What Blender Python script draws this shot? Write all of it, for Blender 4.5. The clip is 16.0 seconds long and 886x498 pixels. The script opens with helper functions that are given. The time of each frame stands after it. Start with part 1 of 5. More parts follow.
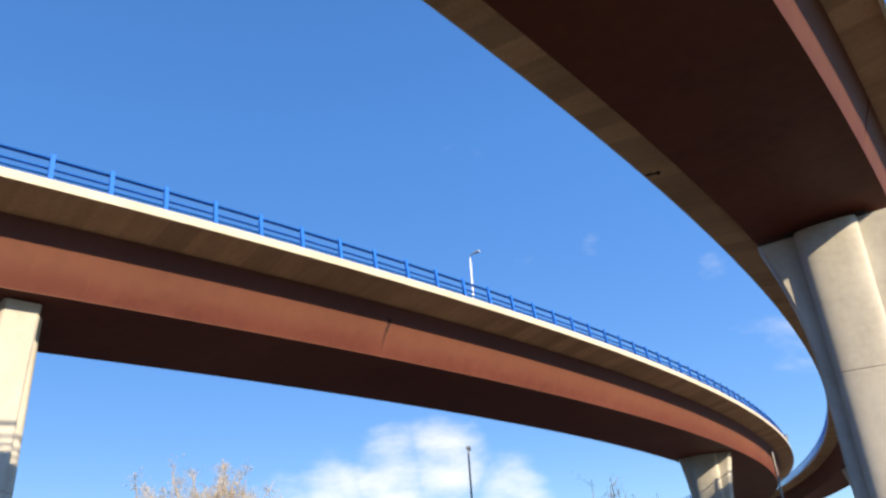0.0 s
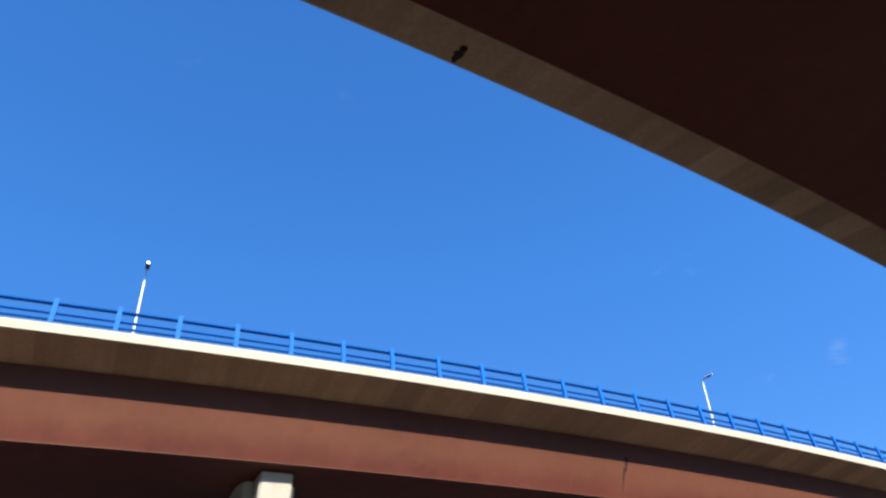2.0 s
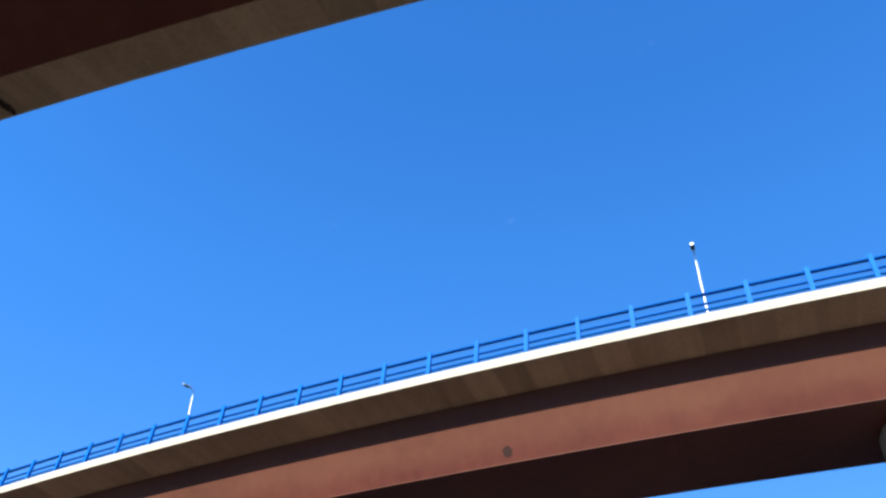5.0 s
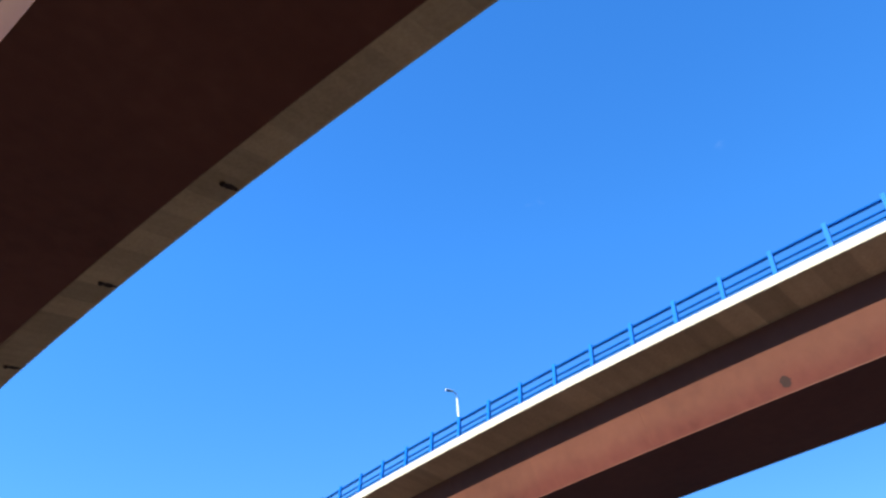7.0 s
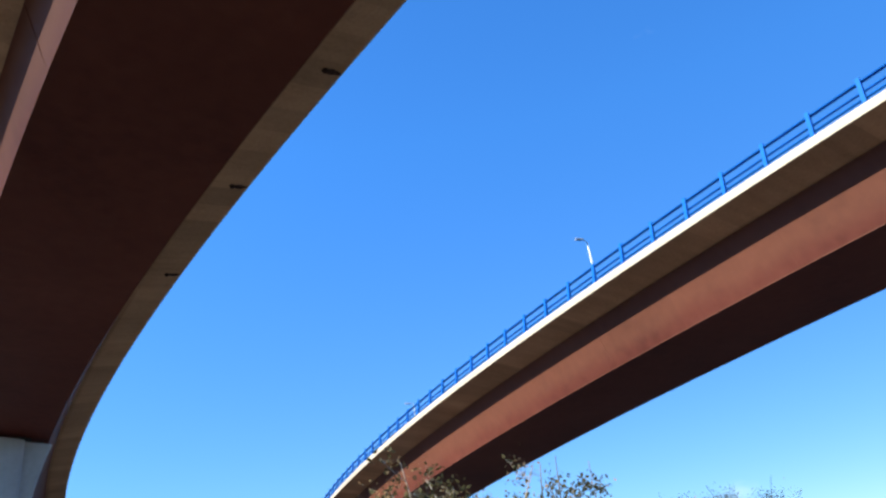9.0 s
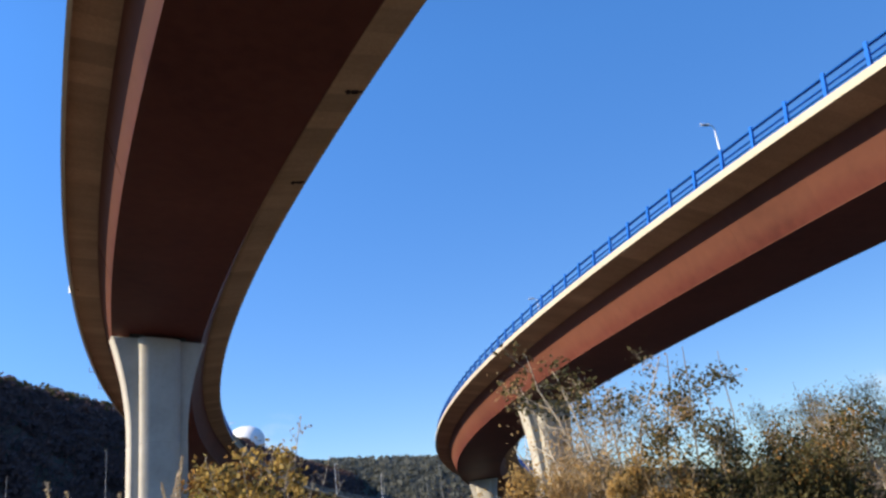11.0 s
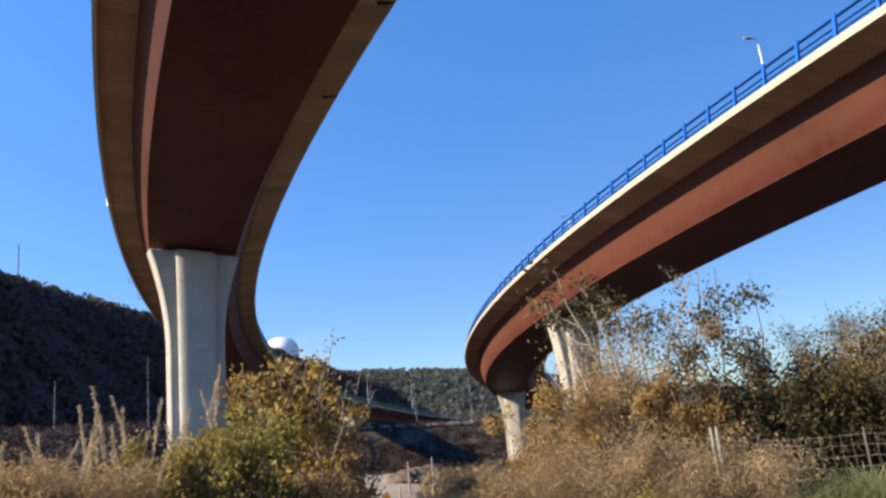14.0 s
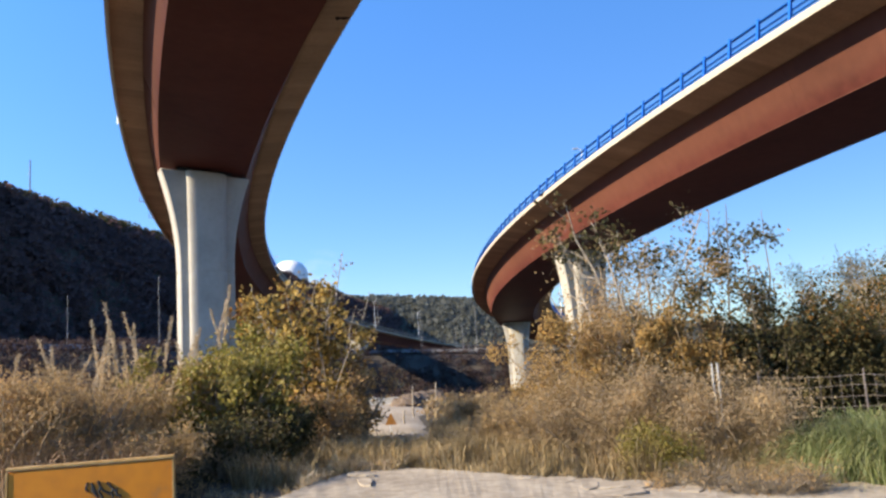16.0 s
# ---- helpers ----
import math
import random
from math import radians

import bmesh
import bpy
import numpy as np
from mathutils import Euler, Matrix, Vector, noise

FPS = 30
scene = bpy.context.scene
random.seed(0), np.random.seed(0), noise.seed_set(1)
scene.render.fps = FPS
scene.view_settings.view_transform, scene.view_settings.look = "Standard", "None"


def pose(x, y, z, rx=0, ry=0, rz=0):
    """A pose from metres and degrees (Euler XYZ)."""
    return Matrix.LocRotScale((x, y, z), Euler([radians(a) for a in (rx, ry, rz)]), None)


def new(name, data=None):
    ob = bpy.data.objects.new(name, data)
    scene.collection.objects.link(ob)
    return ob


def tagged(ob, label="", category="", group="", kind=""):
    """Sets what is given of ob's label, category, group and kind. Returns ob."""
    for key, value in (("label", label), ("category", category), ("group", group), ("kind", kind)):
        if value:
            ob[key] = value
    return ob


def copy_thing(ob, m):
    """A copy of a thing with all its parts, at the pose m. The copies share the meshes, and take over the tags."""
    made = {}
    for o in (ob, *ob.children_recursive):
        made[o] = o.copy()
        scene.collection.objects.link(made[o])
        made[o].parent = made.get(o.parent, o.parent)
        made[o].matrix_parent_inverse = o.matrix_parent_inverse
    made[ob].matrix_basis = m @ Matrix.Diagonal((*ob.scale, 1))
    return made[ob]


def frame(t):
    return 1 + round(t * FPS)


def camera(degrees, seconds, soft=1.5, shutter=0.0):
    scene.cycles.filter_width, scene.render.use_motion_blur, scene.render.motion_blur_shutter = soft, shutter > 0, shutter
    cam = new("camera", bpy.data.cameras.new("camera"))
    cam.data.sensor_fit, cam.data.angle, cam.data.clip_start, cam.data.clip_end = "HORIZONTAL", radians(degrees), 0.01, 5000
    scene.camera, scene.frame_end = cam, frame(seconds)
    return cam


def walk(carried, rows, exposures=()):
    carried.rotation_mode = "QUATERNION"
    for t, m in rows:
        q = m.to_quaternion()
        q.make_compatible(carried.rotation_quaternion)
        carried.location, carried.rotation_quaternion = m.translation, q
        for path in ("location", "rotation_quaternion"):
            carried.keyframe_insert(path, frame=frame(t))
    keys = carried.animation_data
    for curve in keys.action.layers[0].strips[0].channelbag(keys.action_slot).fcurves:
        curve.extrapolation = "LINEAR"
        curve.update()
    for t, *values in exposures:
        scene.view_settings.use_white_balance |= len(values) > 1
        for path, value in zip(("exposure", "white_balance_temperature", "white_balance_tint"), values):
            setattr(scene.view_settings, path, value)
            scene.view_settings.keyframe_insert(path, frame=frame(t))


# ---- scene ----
EYE = 1.6
cam = camera(59.21, 16.0, soft=2.6)
walk(cam, [
    (0, pose(0, 0, EYE, 115.14, 3.57, -4.26)),
    (0.5, pose(0, 0, EYE, 116.50, 3.57, -0.80)),
    (1, pose(0, 0, EYE, 120.45, 3.21, 5.17)),
    (1.5, pose(0, 0, EYE, 124.06, 3.25, 8.21)),
    (2, pose(0, 0, EYE, 126.35, 2.58, 13.23)),
    (2.5, pose(0, 0, EYE, 128.64, 2.42, 22.46)),
    (3, pose(0, 0, EYE, 130.58, 1.70, 31.86)),
    (3.5, pose(0, 0, EYE, 129.73, 1.01, 41.25)),
    (4, pose(0, 0, EYE, 127.16, 0.56, 50.17)),
    (4.2, pose(0, 0, EYE, 125.70, 0.30, 52.22)),
    (6.3, pose(0, 0, EYE, 126.81, 2.40, 68.71)),
    (6.5, pose(0, 0, EYE, 125.84, 3.04, 71.25)),
    (7, pose(0, 0, EYE, 124.67, 4.64, 80.38)),
    (7.5, pose(0, 0, EYE, 121.37, 6.21, 86.39)),
    (8, pose(0, 0, EYE, 118.85, 7.12, 89.12)),
    (8.5, pose(0, 0, EYE, 117.30, 7.42, 91.29)),
    (9, pose(0, 0, EYE, 115.71, 7.80, 92.39)),
    (9.5, pose(0, 0, EYE, 113.65, 8.41, 93.75)),
    (10, pose(0, 0, EYE, 112.46, 9.26, 96.44)),
    (10.2, pose(0, 0, EYE, 112.26, 8.10, 98.40)),
    (12.3, pose(0, 0, EYE, 108.13, 6.42, 103.23)),
    (12.5, pose(0, 0, EYE, 108.03, 5.80, 103.13)),
    (13, pose(0, 0, EYE, 106.63, 5.95, 103.47)),
    (13.5, pose(0, 0, EYE, 104.88, 5.48, 103.51)),
    (14, pose(0, 0, EYE, 103.45, 5.62, 103.52)),
    (14.5, pose(0, 0, EYE, 102.11, 4.81, 103.56)),
    (15, pose(0, 0, EYE, 100.29, 4.36, 103.70)),
    (15.5, pose(0, 0, EYE, 99.34, 3.89, 103.79)),
    (16, pose(0, 0, EYE, 98.26, 3.65, 103.85)),
], exposures=[(0, 0.98, 8650, 10), (1, 0.95, 7900, 9), (2, 0.88, 7050, 7), (3.5, 0.84, 6550, 4), (7, 1.16, 6650, 3), (9, 1.02, 6850, 5), (10.2, 0.84, 7350, 8), (12.3, 0.76, 8600, 11), (14, 0.79, 8200, 11), (16, 1.04, 8100, 10)])

# ---------------------------------------------------------------- sky and sun
SUN_AZ, SUN_EL = radians(-147.0), radians(27.2)
sun_dir = Vector((-math.sin(SUN_AZ) * math.cos(SUN_EL), math.cos(SUN_AZ) * math.cos(SUN_EL), math.sin(SUN_EL)))
sun_data = bpy.data.lights.new("sun", "SUN")
sun_data.energy, sun_data.angle, sun_data.color = 5.0, radians(0.53), (1.0, 0.93, 0.82)
sun = new("sun", sun_data)
sun.rotation_euler = sun_dir.to_track_quat("Z", "Y").to_euler()


def az_el(az, el):
    a, e = radians(az), radians(el)
    return Vector((-math.sin(a) * math.cos(e), math.cos(a) * math.cos(e), math.sin(e)))


def make_world():
    world = bpy.data.worlds.new("sky")
    scene.world = world
    world.use_nodes = True
    nt = world.node_tree
    N, L = nt.nodes, nt.links
    N.clear()
    out = N.new("ShaderNodeOutputWorld")
    back = N.new("ShaderNodeBackground")
    sky = N.new("ShaderNodeTexSky")
    sky.sky_type, sky.sun_disc = "NISHITA", False
    sky.sun_elevation, sky.sun_rotation = SUN_EL, -SUN_AZ
    sky.air_density, sky.dust_density, sky.ozone_density = 1.0, 0.0, 3.0
    sky.altitude = 200
    back.inputs["Strength"].default_value = 0.24
    tex = N.new("ShaderNodeTexCoord")
    noise_big = N.new("ShaderNodeTexNoise")
    noise_big.inputs["Scale"].default_value = 9.0
    noise_big.inputs["Detail"].default_value = 9.0
    noise_big.inputs["Roughness"].default_value = 0.58
    stretch = N.new("ShaderNodeMapping")
    stretch.inputs["Scale"].default_value = (1.0, 1.0, 2.2)
    L.new(tex.outputs["Generated"], stretch.inputs["Vector"])
    L.new(stretch.outputs["Vector"], noise_big.inputs["Vector"])
    # cloud banks: direction, inner and outer radius, density shift
    total = None
    for az, el, r0, r1, gain in ((-5.0, 9.4, 0.01, 0.10, 0.60), (-1.0, 8.8, 0.02, 0.10, 0.56), (2.6, 8.0, 0.02, 0.09, 0.50), (6.5, 7.0, 0.02, 0.08, 0.46), (-9.5, 7.4, 0.02, 0.08, 0.46),
                                 (-12.3, 24.3, 0.005, 0.05, 0.24), (-17.8, 24.1, 0.005, 0.03, 0.22), (-26.2, 20.9, 0.01, 0.05, 0.28), (-27.0, 15.0, 0.01, 0.05, 0.24),
                                 (-31.0, 14.5, 0.02, 0.09, 0.28), (112.4, 5.8, 0.02, 0.09, 0.40), (72.0, 3.6, 0.02, 0.09, 0.34)):
        dist = N.new("ShaderNodeVectorMath")
        dist.operation = "DISTANCE"
        dist.inputs[1].default_value = az_el(az, el)
        L.new(tex.outputs["Generated"], dist.inputs[0])
        ring = N.new("ShaderNodeMapRange")
        ring.interpolation_type = "SMOOTHSTEP"
        ring.inputs["From Min"].default_value, ring.inputs["From Max"].default_value = r0, r1
        ring.inputs["To Min"].default_value, ring.inputs["To Max"].default_value = gain, 0.0
        L.new(dist.outputs["Value"], ring.inputs["Value"])
        if total is None:
            total = ring.outputs["Result"]
        else:
            add = N.new("ShaderNodeMath")
            add.operation = "MAXIMUM"
            L.new(total, add.inputs[0])
            L.new(ring.outputs["Result"], add.inputs[1])
            total = add.outputs["Value"]
    both = N.new("ShaderNodeMath")
    both.operation = "ADD"
    L.new(noise_big.outputs["Fac"], both.inputs[0])
    L.new(total, both.inputs[1])
    edge = N.new("ShaderNodeMapRange")
    edge.interpolation_type = "SMOOTHSTEP"
    edge.inputs["From Min"].default_value, edge.inputs["From Max"].default_value = 0.70, 1.32
    edge.inputs["To Max"].default_value = 0.78
    L.new(both.outputs["Value"], edge.inputs["Value"])
    tint = N.new("ShaderNodeHueSaturation")
    tint.inputs["Hue"].default_value = 0.514
    tint.inputs["Saturation"].default_value = 1.36
    soft = N.new("ShaderNodeGamma")
    soft.inputs["Gamma"].default_value = 0.75
    L.new(sky.outputs["Color"], soft.inputs["Color"])
    L.new(soft.outputs["Color"], tint.inputs["Color"])
    mix = N.new("ShaderNodeMix")
    mix.data_type = "RGBA"
    mix.inputs["B"].default_value = (2.6, 2.8, 3.1, 1)
    L.new(edge.outputs["Result"], mix.inputs["Factor"])
    cool = N.new("ShaderNodeMix")
    cool.data_type, cool.blend_type = "RGBA", "MULTIPLY"
    cool.inputs["Factor"].default_value = 1.0
    sep = N.new("ShaderNodeSeparateXYZ")
    L.new(tex.outputs["Generated"], sep.inputs["Vector"])
    rise = N.new("ShaderNodeMapRange")
    rise.inputs["From Min"].default_value, rise.inputs["From Max"].default_value = 0.0, 0.55
    L.new(sep.outputs["Z"], rise.inputs["Value"])
    tone = N.new("ShaderNodeMix")
    tone.data_type = "RGBA"
    tone.inputs["A"].default_value, tone.inputs["B"].default_value = (0.37, 0.50, 0.75, 1), (0.385, 0.79, 1.06, 1)
    L.new(rise.outputs["Result"], tone.inputs["Factor"])
    toward = N.new("ShaderNodeVectorMath")
    toward.operation = "DOT_PRODUCT"
    toward.inputs[1].default_value = (sun_dir.x / math.cos(SUN_EL), sun_dir.y / math.cos(SUN_EL), 0.0)
    L.new(tex.outputs["Generated"], toward.inputs[0])
    gain = N.new("ShaderNodeMath")
    gain.operation = "MULTIPLY_ADD"
    gain.inputs[1].default_value, gain.inputs[2].default_value = 0.48, 1.16
    L.new(toward.outputs["Value"], gain.inputs[0])
    side = N.new("ShaderNodeVectorMath")
    side.operation = "SCALE"
    L.new(tone.outputs["Result"], side.inputs[0])
    L.new(gain.outputs["Value"], side.inputs["Scale"])
    L.new(side.outputs["Vector"], cool.inputs["B"])
    L.new(tint.outputs["Color"], cool.inputs["A"])
    L.new(cool.outputs["Result"], mix.inputs["A"])
    L.new(mix.outputs["Result"], back.inputs["Color"])
    L.new(back.outputs["Background"], out.inputs["Surface"])


make_world()


# ---------------------------------------------------------------- materials
def material(name, stops, rough=0.8, coarse=0.6, fine=14.0, bump=0.25, metal=0.0, space="Object", blend=0.5, bump_scale=None):
    """Two scales of noise run through a colour ramp; the fine one gives relief too."""
    m = bpy.data.materials.new(name)
    m.use_nodes = True
    nt = m.node_tree
    N, L = nt.nodes, nt.links
    b = N["Principled BSDF"]
    b.inputs["Roughness"].default_value, b.inputs["Metallic"].default_value = rough, metal
    tex = N.new("ShaderNodeTexCoord")
    na, nb = N.new("ShaderNodeTexNoise"), N.new("ShaderNodeTexNoise")
    na.inputs["Scale"].default_value, na.inputs["Detail"].default_value = coarse, 5
    nb.inputs["Scale"].default_value, nb.inputs["Detail"].default_value = fine, 6
    for n in (na, nb):
        L.new(tex.outputs[space], n.inputs["Vector"])
    mx = N.new("ShaderNodeMix")
    mx.inputs["Factor"].default_value = blend
    L.new(na.outputs["Fac"], mx.inputs["A"])
    L.new(nb.outputs["Fac"], mx.inputs["B"])
    ramp = N.new("ShaderNodeValToRGB")
    els = ramp.color_ramp.elements
    els[0].position, els[0].color = stops[0][0], (*stops[0][1], 1)
    els[1].position, els[1].color = stops[-1][0], (*stops[-1][1], 1)
    for p, c in stops[1:-1]:
        els.new(p).color = (*c, 1)
    L.new(mx.outputs["Result"], ramp.inputs["Fac"])
    L.new(ramp.outputs["Color"], b.inputs["Base Color"])
    if bump:
        bp = N.new("ShaderNodeBump")
        bp.inputs["Strength"].default_value, bp.inputs["Distance"].default_value = bump, 0.02
        L.new(nb.outputs["Fac"], bp.inputs["Height"])
        L.new(bp.outputs["Normal"], b.inputs["Normal"])
    return m, ramp, b


def panelled(m, ramp, b, width, amount, across=0.0):
    """Cast or plated panels of that width along the bridge (UV u in metres) differ a little in tone, with drips across (v)."""
    nt = m.node_tree
    N, L = nt.nodes, nt.links
    uv = N.new("ShaderNodeUVMap")
    uv.uv_map = "along"
    sep = N.new("ShaderNodeSeparateXYZ")
    L.new(uv.outputs["UV"], sep.inputs["Vector"])
    div = N.new("ShaderNodeMath")
    div.operation = "DIVIDE"
    div.inputs[1].default_value = width
    L.new(sep.outputs["X"], div.inputs[0])
    fl = N.new("ShaderNodeMath")
    fl.operation = "FLOOR"
    L.new(div.outputs["Value"], fl.inputs[0])
    wn = N.new("ShaderNodeTexWhiteNoise")
    wn.noise_dimensions = "1D"
    L.new(fl.outputs["Value"], wn.inputs["W"])
    sc = N.new("ShaderNodeMapping")
    sc.inputs["Scale"].default_value = (2.4, 0.22, 1.0)
    L.new(uv.outputs["UV"], sc.inputs["Vector"])
    dr = N.new("ShaderNodeTexNoise")
    dr.inputs["Scale"].default_value, dr.inputs["Detail"].default_value = 1.0, 5
    L.new(sc.outputs["Vector"], dr.inputs["Vector"])
    ad = N.new("ShaderNodeMath")
    ad.operation = "MULTIPLY_ADD"
    ad.inputs[1].default_value = across
    L.new(dr.outputs["Fac"], ad.inputs[0])
    wa = N.new("ShaderNodeMath")
    wa.operation = "MULTIPLY_ADD"
    wa.inputs[1].default_value, wa.inputs[2].default_value = amount, 1 - amount / 2 - across / 2
    L.new(wn.outputs["Value"], wa.inputs[0])
    L.new(wa.outputs["Value"], ad.inputs[2])
    hs = N.new("ShaderNodeHueSaturation")
    L.new(ad.outputs["Value"], hs.inputs["Value"])
    L.new(ramp.outputs["Color"], hs.inputs["Color"])
    L.new(hs.outputs["Color"], b.inputs["Base Color"])
    return m


def weathered_steel():
    """Red oxide paint: chalky and paler on the upper web, with its sheen painted in, cleaner and redder below, with
    plates that differ a little.
    """
    m, ramp, b = material("red_oxide_paint", [(0.30, (0.080, 0.0208, 0.0165)), (0.46, (0.116, 0.0335, 0.0245)), (0.58, (0.132, 0.0400, 0.0285)), (0.75, (0.164, 0.0540, 0.0380))],
                          rough=0.62, coarse=0.16, fine=1.9, bump=0.02, blend=0.35)
    b.inputs["Specular IOR Level"].default_value = 0.16
    b.inputs["Diffuse Roughness"].default_value = 1.0
    panelled(m, ramp, b, 9.0, 0.08, 0.20)
    N, L = m.node_tree.nodes, m.node_tree.links
    base = b.inputs["Base Color"].links[0].from_socket
    uv = N.new("ShaderNodeUVMap")
    uv.uv_map = "along"
    sep = N.new("ShaderNodeSeparateXYZ")
    L.new(uv.outputs["UV"], sep.inputs["Vector"])
    back = N.new("ShaderNodeMath")
    back.operation = "SUBTRACT"
    back.inputs[0].default_value = 11.70
    L.new(sep.outputs["Y"], back.inputs[1])
    low = N.new("ShaderNodeMath")
    low.operation = "MINIMUM"
    L.new(sep.outputs["Y"], low.inputs[0])
    L.new(back.outputs["Value"], low.inputs[1])
    ragged = N.new("ShaderNodeTexNoise")
    ragged.inputs["Scale"].default_value, ragged.inputs["Detail"].default_value = 0.35, 6
    L.new(uv.outputs["UV"], ragged.inputs["Vector"])
    add = N.new("ShaderNodeMath")
    add.operation = "MULTIPLY_ADD"
    add.inputs[1].default_value = 1.1
    L.new(ragged.outputs["Fac"], add.inputs[0])
    L.new(low.outputs["Value"], add.inputs[2])
    edge = N.new("ShaderNodeMapRange")
    edge.interpolation_type = "SMOOTHSTEP"
    edge.inputs["From Min"].default_value, edge.inputs["From Max"].default_value = 1.9, 3.0
    edge.inputs["To Min"].default_value, edge.inputs["To Max"].default_value = 0.24, 0.0
    L.new(add.outputs["Value"], edge.inputs["Value"])
    chalk_sheen = N.new("ShaderNodeMix")
    chalk_sheen.data_type = "RGBA"
    chalk_sheen.inputs["B"].default_value = (0.230, 0.120, 0.072, 1)
    L.new(edge.outputs["Result"], chalk_sheen.inputs["Factor"])
    L.new(base, chalk_sheen.inputs["A"])
    L.new(chalk_sheen.outputs["Result"], b.inputs["Base Color"])
    return m


STEEL = weathered_steel()
SLAB = panelled(*material("deck_concrete", [(0.3, (0.325, 0.218, 0.132)), (0.5, (0.415, 0.285, 0.178)), (0.72, (0.485, 0.347, 0.228))],
                          rough=0.9, coarse=0.5, fine=9.0, bump=0.25), 1.25, 0.34, 0.48)
KERB = panelled(*material("pale_kerb_concrete", [(0.3, (0.38, 0.335, 0.245)), (0.6, (0.46, 0.41, 0.31)), (0.8, (0.53, 0.48, 0.375))],
                          rough=0.85, coarse=0.8, fine=12.0, bump=0.15), 4.0, 0.08, 0.10)
PIER = material("pier_concrete", [(0.28, (0.31, 0.288, 0.246)), (0.5, (0.40, 0.378, 0.328)), (0.75, (0.48, 0.458, 0.405))],
                rough=0.88, coarse=0.45, fine=3.5, bump=0.10, blend=0.3)[0]
RUBBER = material("bearing_rubber", [(0.3, (0.02, 0.02, 0.02)), (0.7, (0.05, 0.05, 0.05))], rough=0.8, bump=0.1)[0]
ASPHALT = material("asphalt", [(0.3, (0.04, 0.04, 0.042)), (0.7, (0.07, 0.07, 0.07))], rough=0.9, coarse=0.3, fine=30, bump=0.3)[0]
BLUE, _, blue_shader = material("blue_rail_paint", [(0.3, (0.004, 0.100, 0.400)), (0.6, (0.006, 0.125, 0.470)), (0.8, (0.010, 0.150, 0.52))],
                                rough=0.5, coarse=0.7, fine=11, bump=0.04)
blue_shader.inputs["Specular IOR Level"].default_value = 0.1
FAR_RAIL = material("grey_green_rail_paint", [(0.3, (0.12, 0.15, 0.15)), (0.7, (0.18, 0.21, 0.20))], rough=0.7, coarse=0.7, fine=11, bump=0.03)[0]
POST_GREY = material("weathered_zinc", [(0.3, (0.24, 0.24, 0.23)), (0.7, (0.35, 0.35, 0.33))], rough=0.7, coarse=2, fine=14, bump=0.03)[0]
GREY_POLE = material("dull_grey_pole", [(0.3, (0.16, 0.16, 0.16)), (0.7, (0.25, 0.25, 0.25))], rough=0.6, coarse=1, fine=9, bump=0.03)[0]
GALV = material("galvanised_steel", [(0.3, (0.50, 0.51, 0.52)), (0.7, (0.68, 0.69, 0.70))], rough=0.42, metal=0.35, coarse=1.2, fine=16, bump=0.05)[0]
DARK = material("dark_housing", [(0.3, (0.03, 0.03, 0.035)), (0.7, (0.06, 0.06, 0.065))], rough=0.5, bump=0.05)[0]
RUST = material("rust_stain", [(0.3, (0.018, 0.007, 0.005)), (0.6, (0.034, 0.012, 0.009)), (0.8, (0.060, 0.022, 0.015))], rough=0.95, coarse=2, fine=16, bump=0.15)[0]
SOIL = material("dry_ground", [(0.28, (0.030, 0.025, 0.019)), (0.45, (0.046, 0.037, 0.027)), (0.6, (0.064, 0.051, 0.037)), (0.78, (0.038, 0.034, 0.022))],
                rough=0.95, coarse=0.22, fine=3.5, bump=0.6)[0]
SAND = material("pale_dirt", [(0.28, (0.22, 0.175, 0.125)), (0.5, (0.36, 0.30, 0.225)), (0.75, (0.50, 0.43, 0.335))], rough=0.95, coarse=0.5, fine=7, bump=0.5)[0]
PAD = material("weathered_concrete_pad", [(0.28, (0.175, 0.135, 0.095)), (0.42, (0.275, 0.225, 0.165)), (0.56, (0.38, 0.32, 0.24)), (0.75, (0.48, 0.415, 0.32))], rough=0.95, coarse=0.9, fine=7, bump=0.8)[0]
ROCK = material("brown_rock", [(0.3, (0.075, 0.052, 0.038)), (0.5, (0.14, 0.102, 0.074)), (0.75, (0.25, 0.20, 0.15))], rough=0.95, coarse=1.2, fine=6, bump=0.7)[0]
YELLOW = material("yellow_paint", [(0.30, (0.36, 0.16, 0.045)), (0.40, (0.56, 0.180, 0.006)), (0.55, (0.65, 0.215, 0.006)), (0.8, (0.70, 0.255, 0.012))], rough=0.55, coarse=2.2, fine=9, bump=0.08)[0]
YELLOW_EDGE = material("worn_yellow_edge", [(0.3, (0.44, 0.24, 0.06)), (0.7, (0.56, 0.36, 0.14))], rough=0.6, coarse=4, fine=20, bump=0.1)[0]
BLACK_PAINT = material("black_paint", [(0.3, (0.012, 0.012, 0.014)), (0.7, (0.03, 0.03, 0.03))], rough=0.5, bump=0.0)[0]
WHITE_PAINT = material("white_paint", [(0.3, (0.68, 0.68, 0.66)), (0.7, (0.82, 0.82, 0.80))], rough=0.55, coarse=0.2, fine=3, bump=0.05)[0]
SIGN_BACK = material("orange_sign", [(0.3, (0.26, 0.112, 0.022)), (0.7, (0.35, 0.155, 0.03))], rough=0.5, bump=0.05)[0]
BARK = material("grey_brown_bark", [(0.3, (0.11, 0.085, 0.06)), (0.6, (0.21, 0.17, 0.12)), (0.8, (0.30, 0.26, 0.20))], rough=0.95, coarse=3, fine=20, bump=0.5)[0]
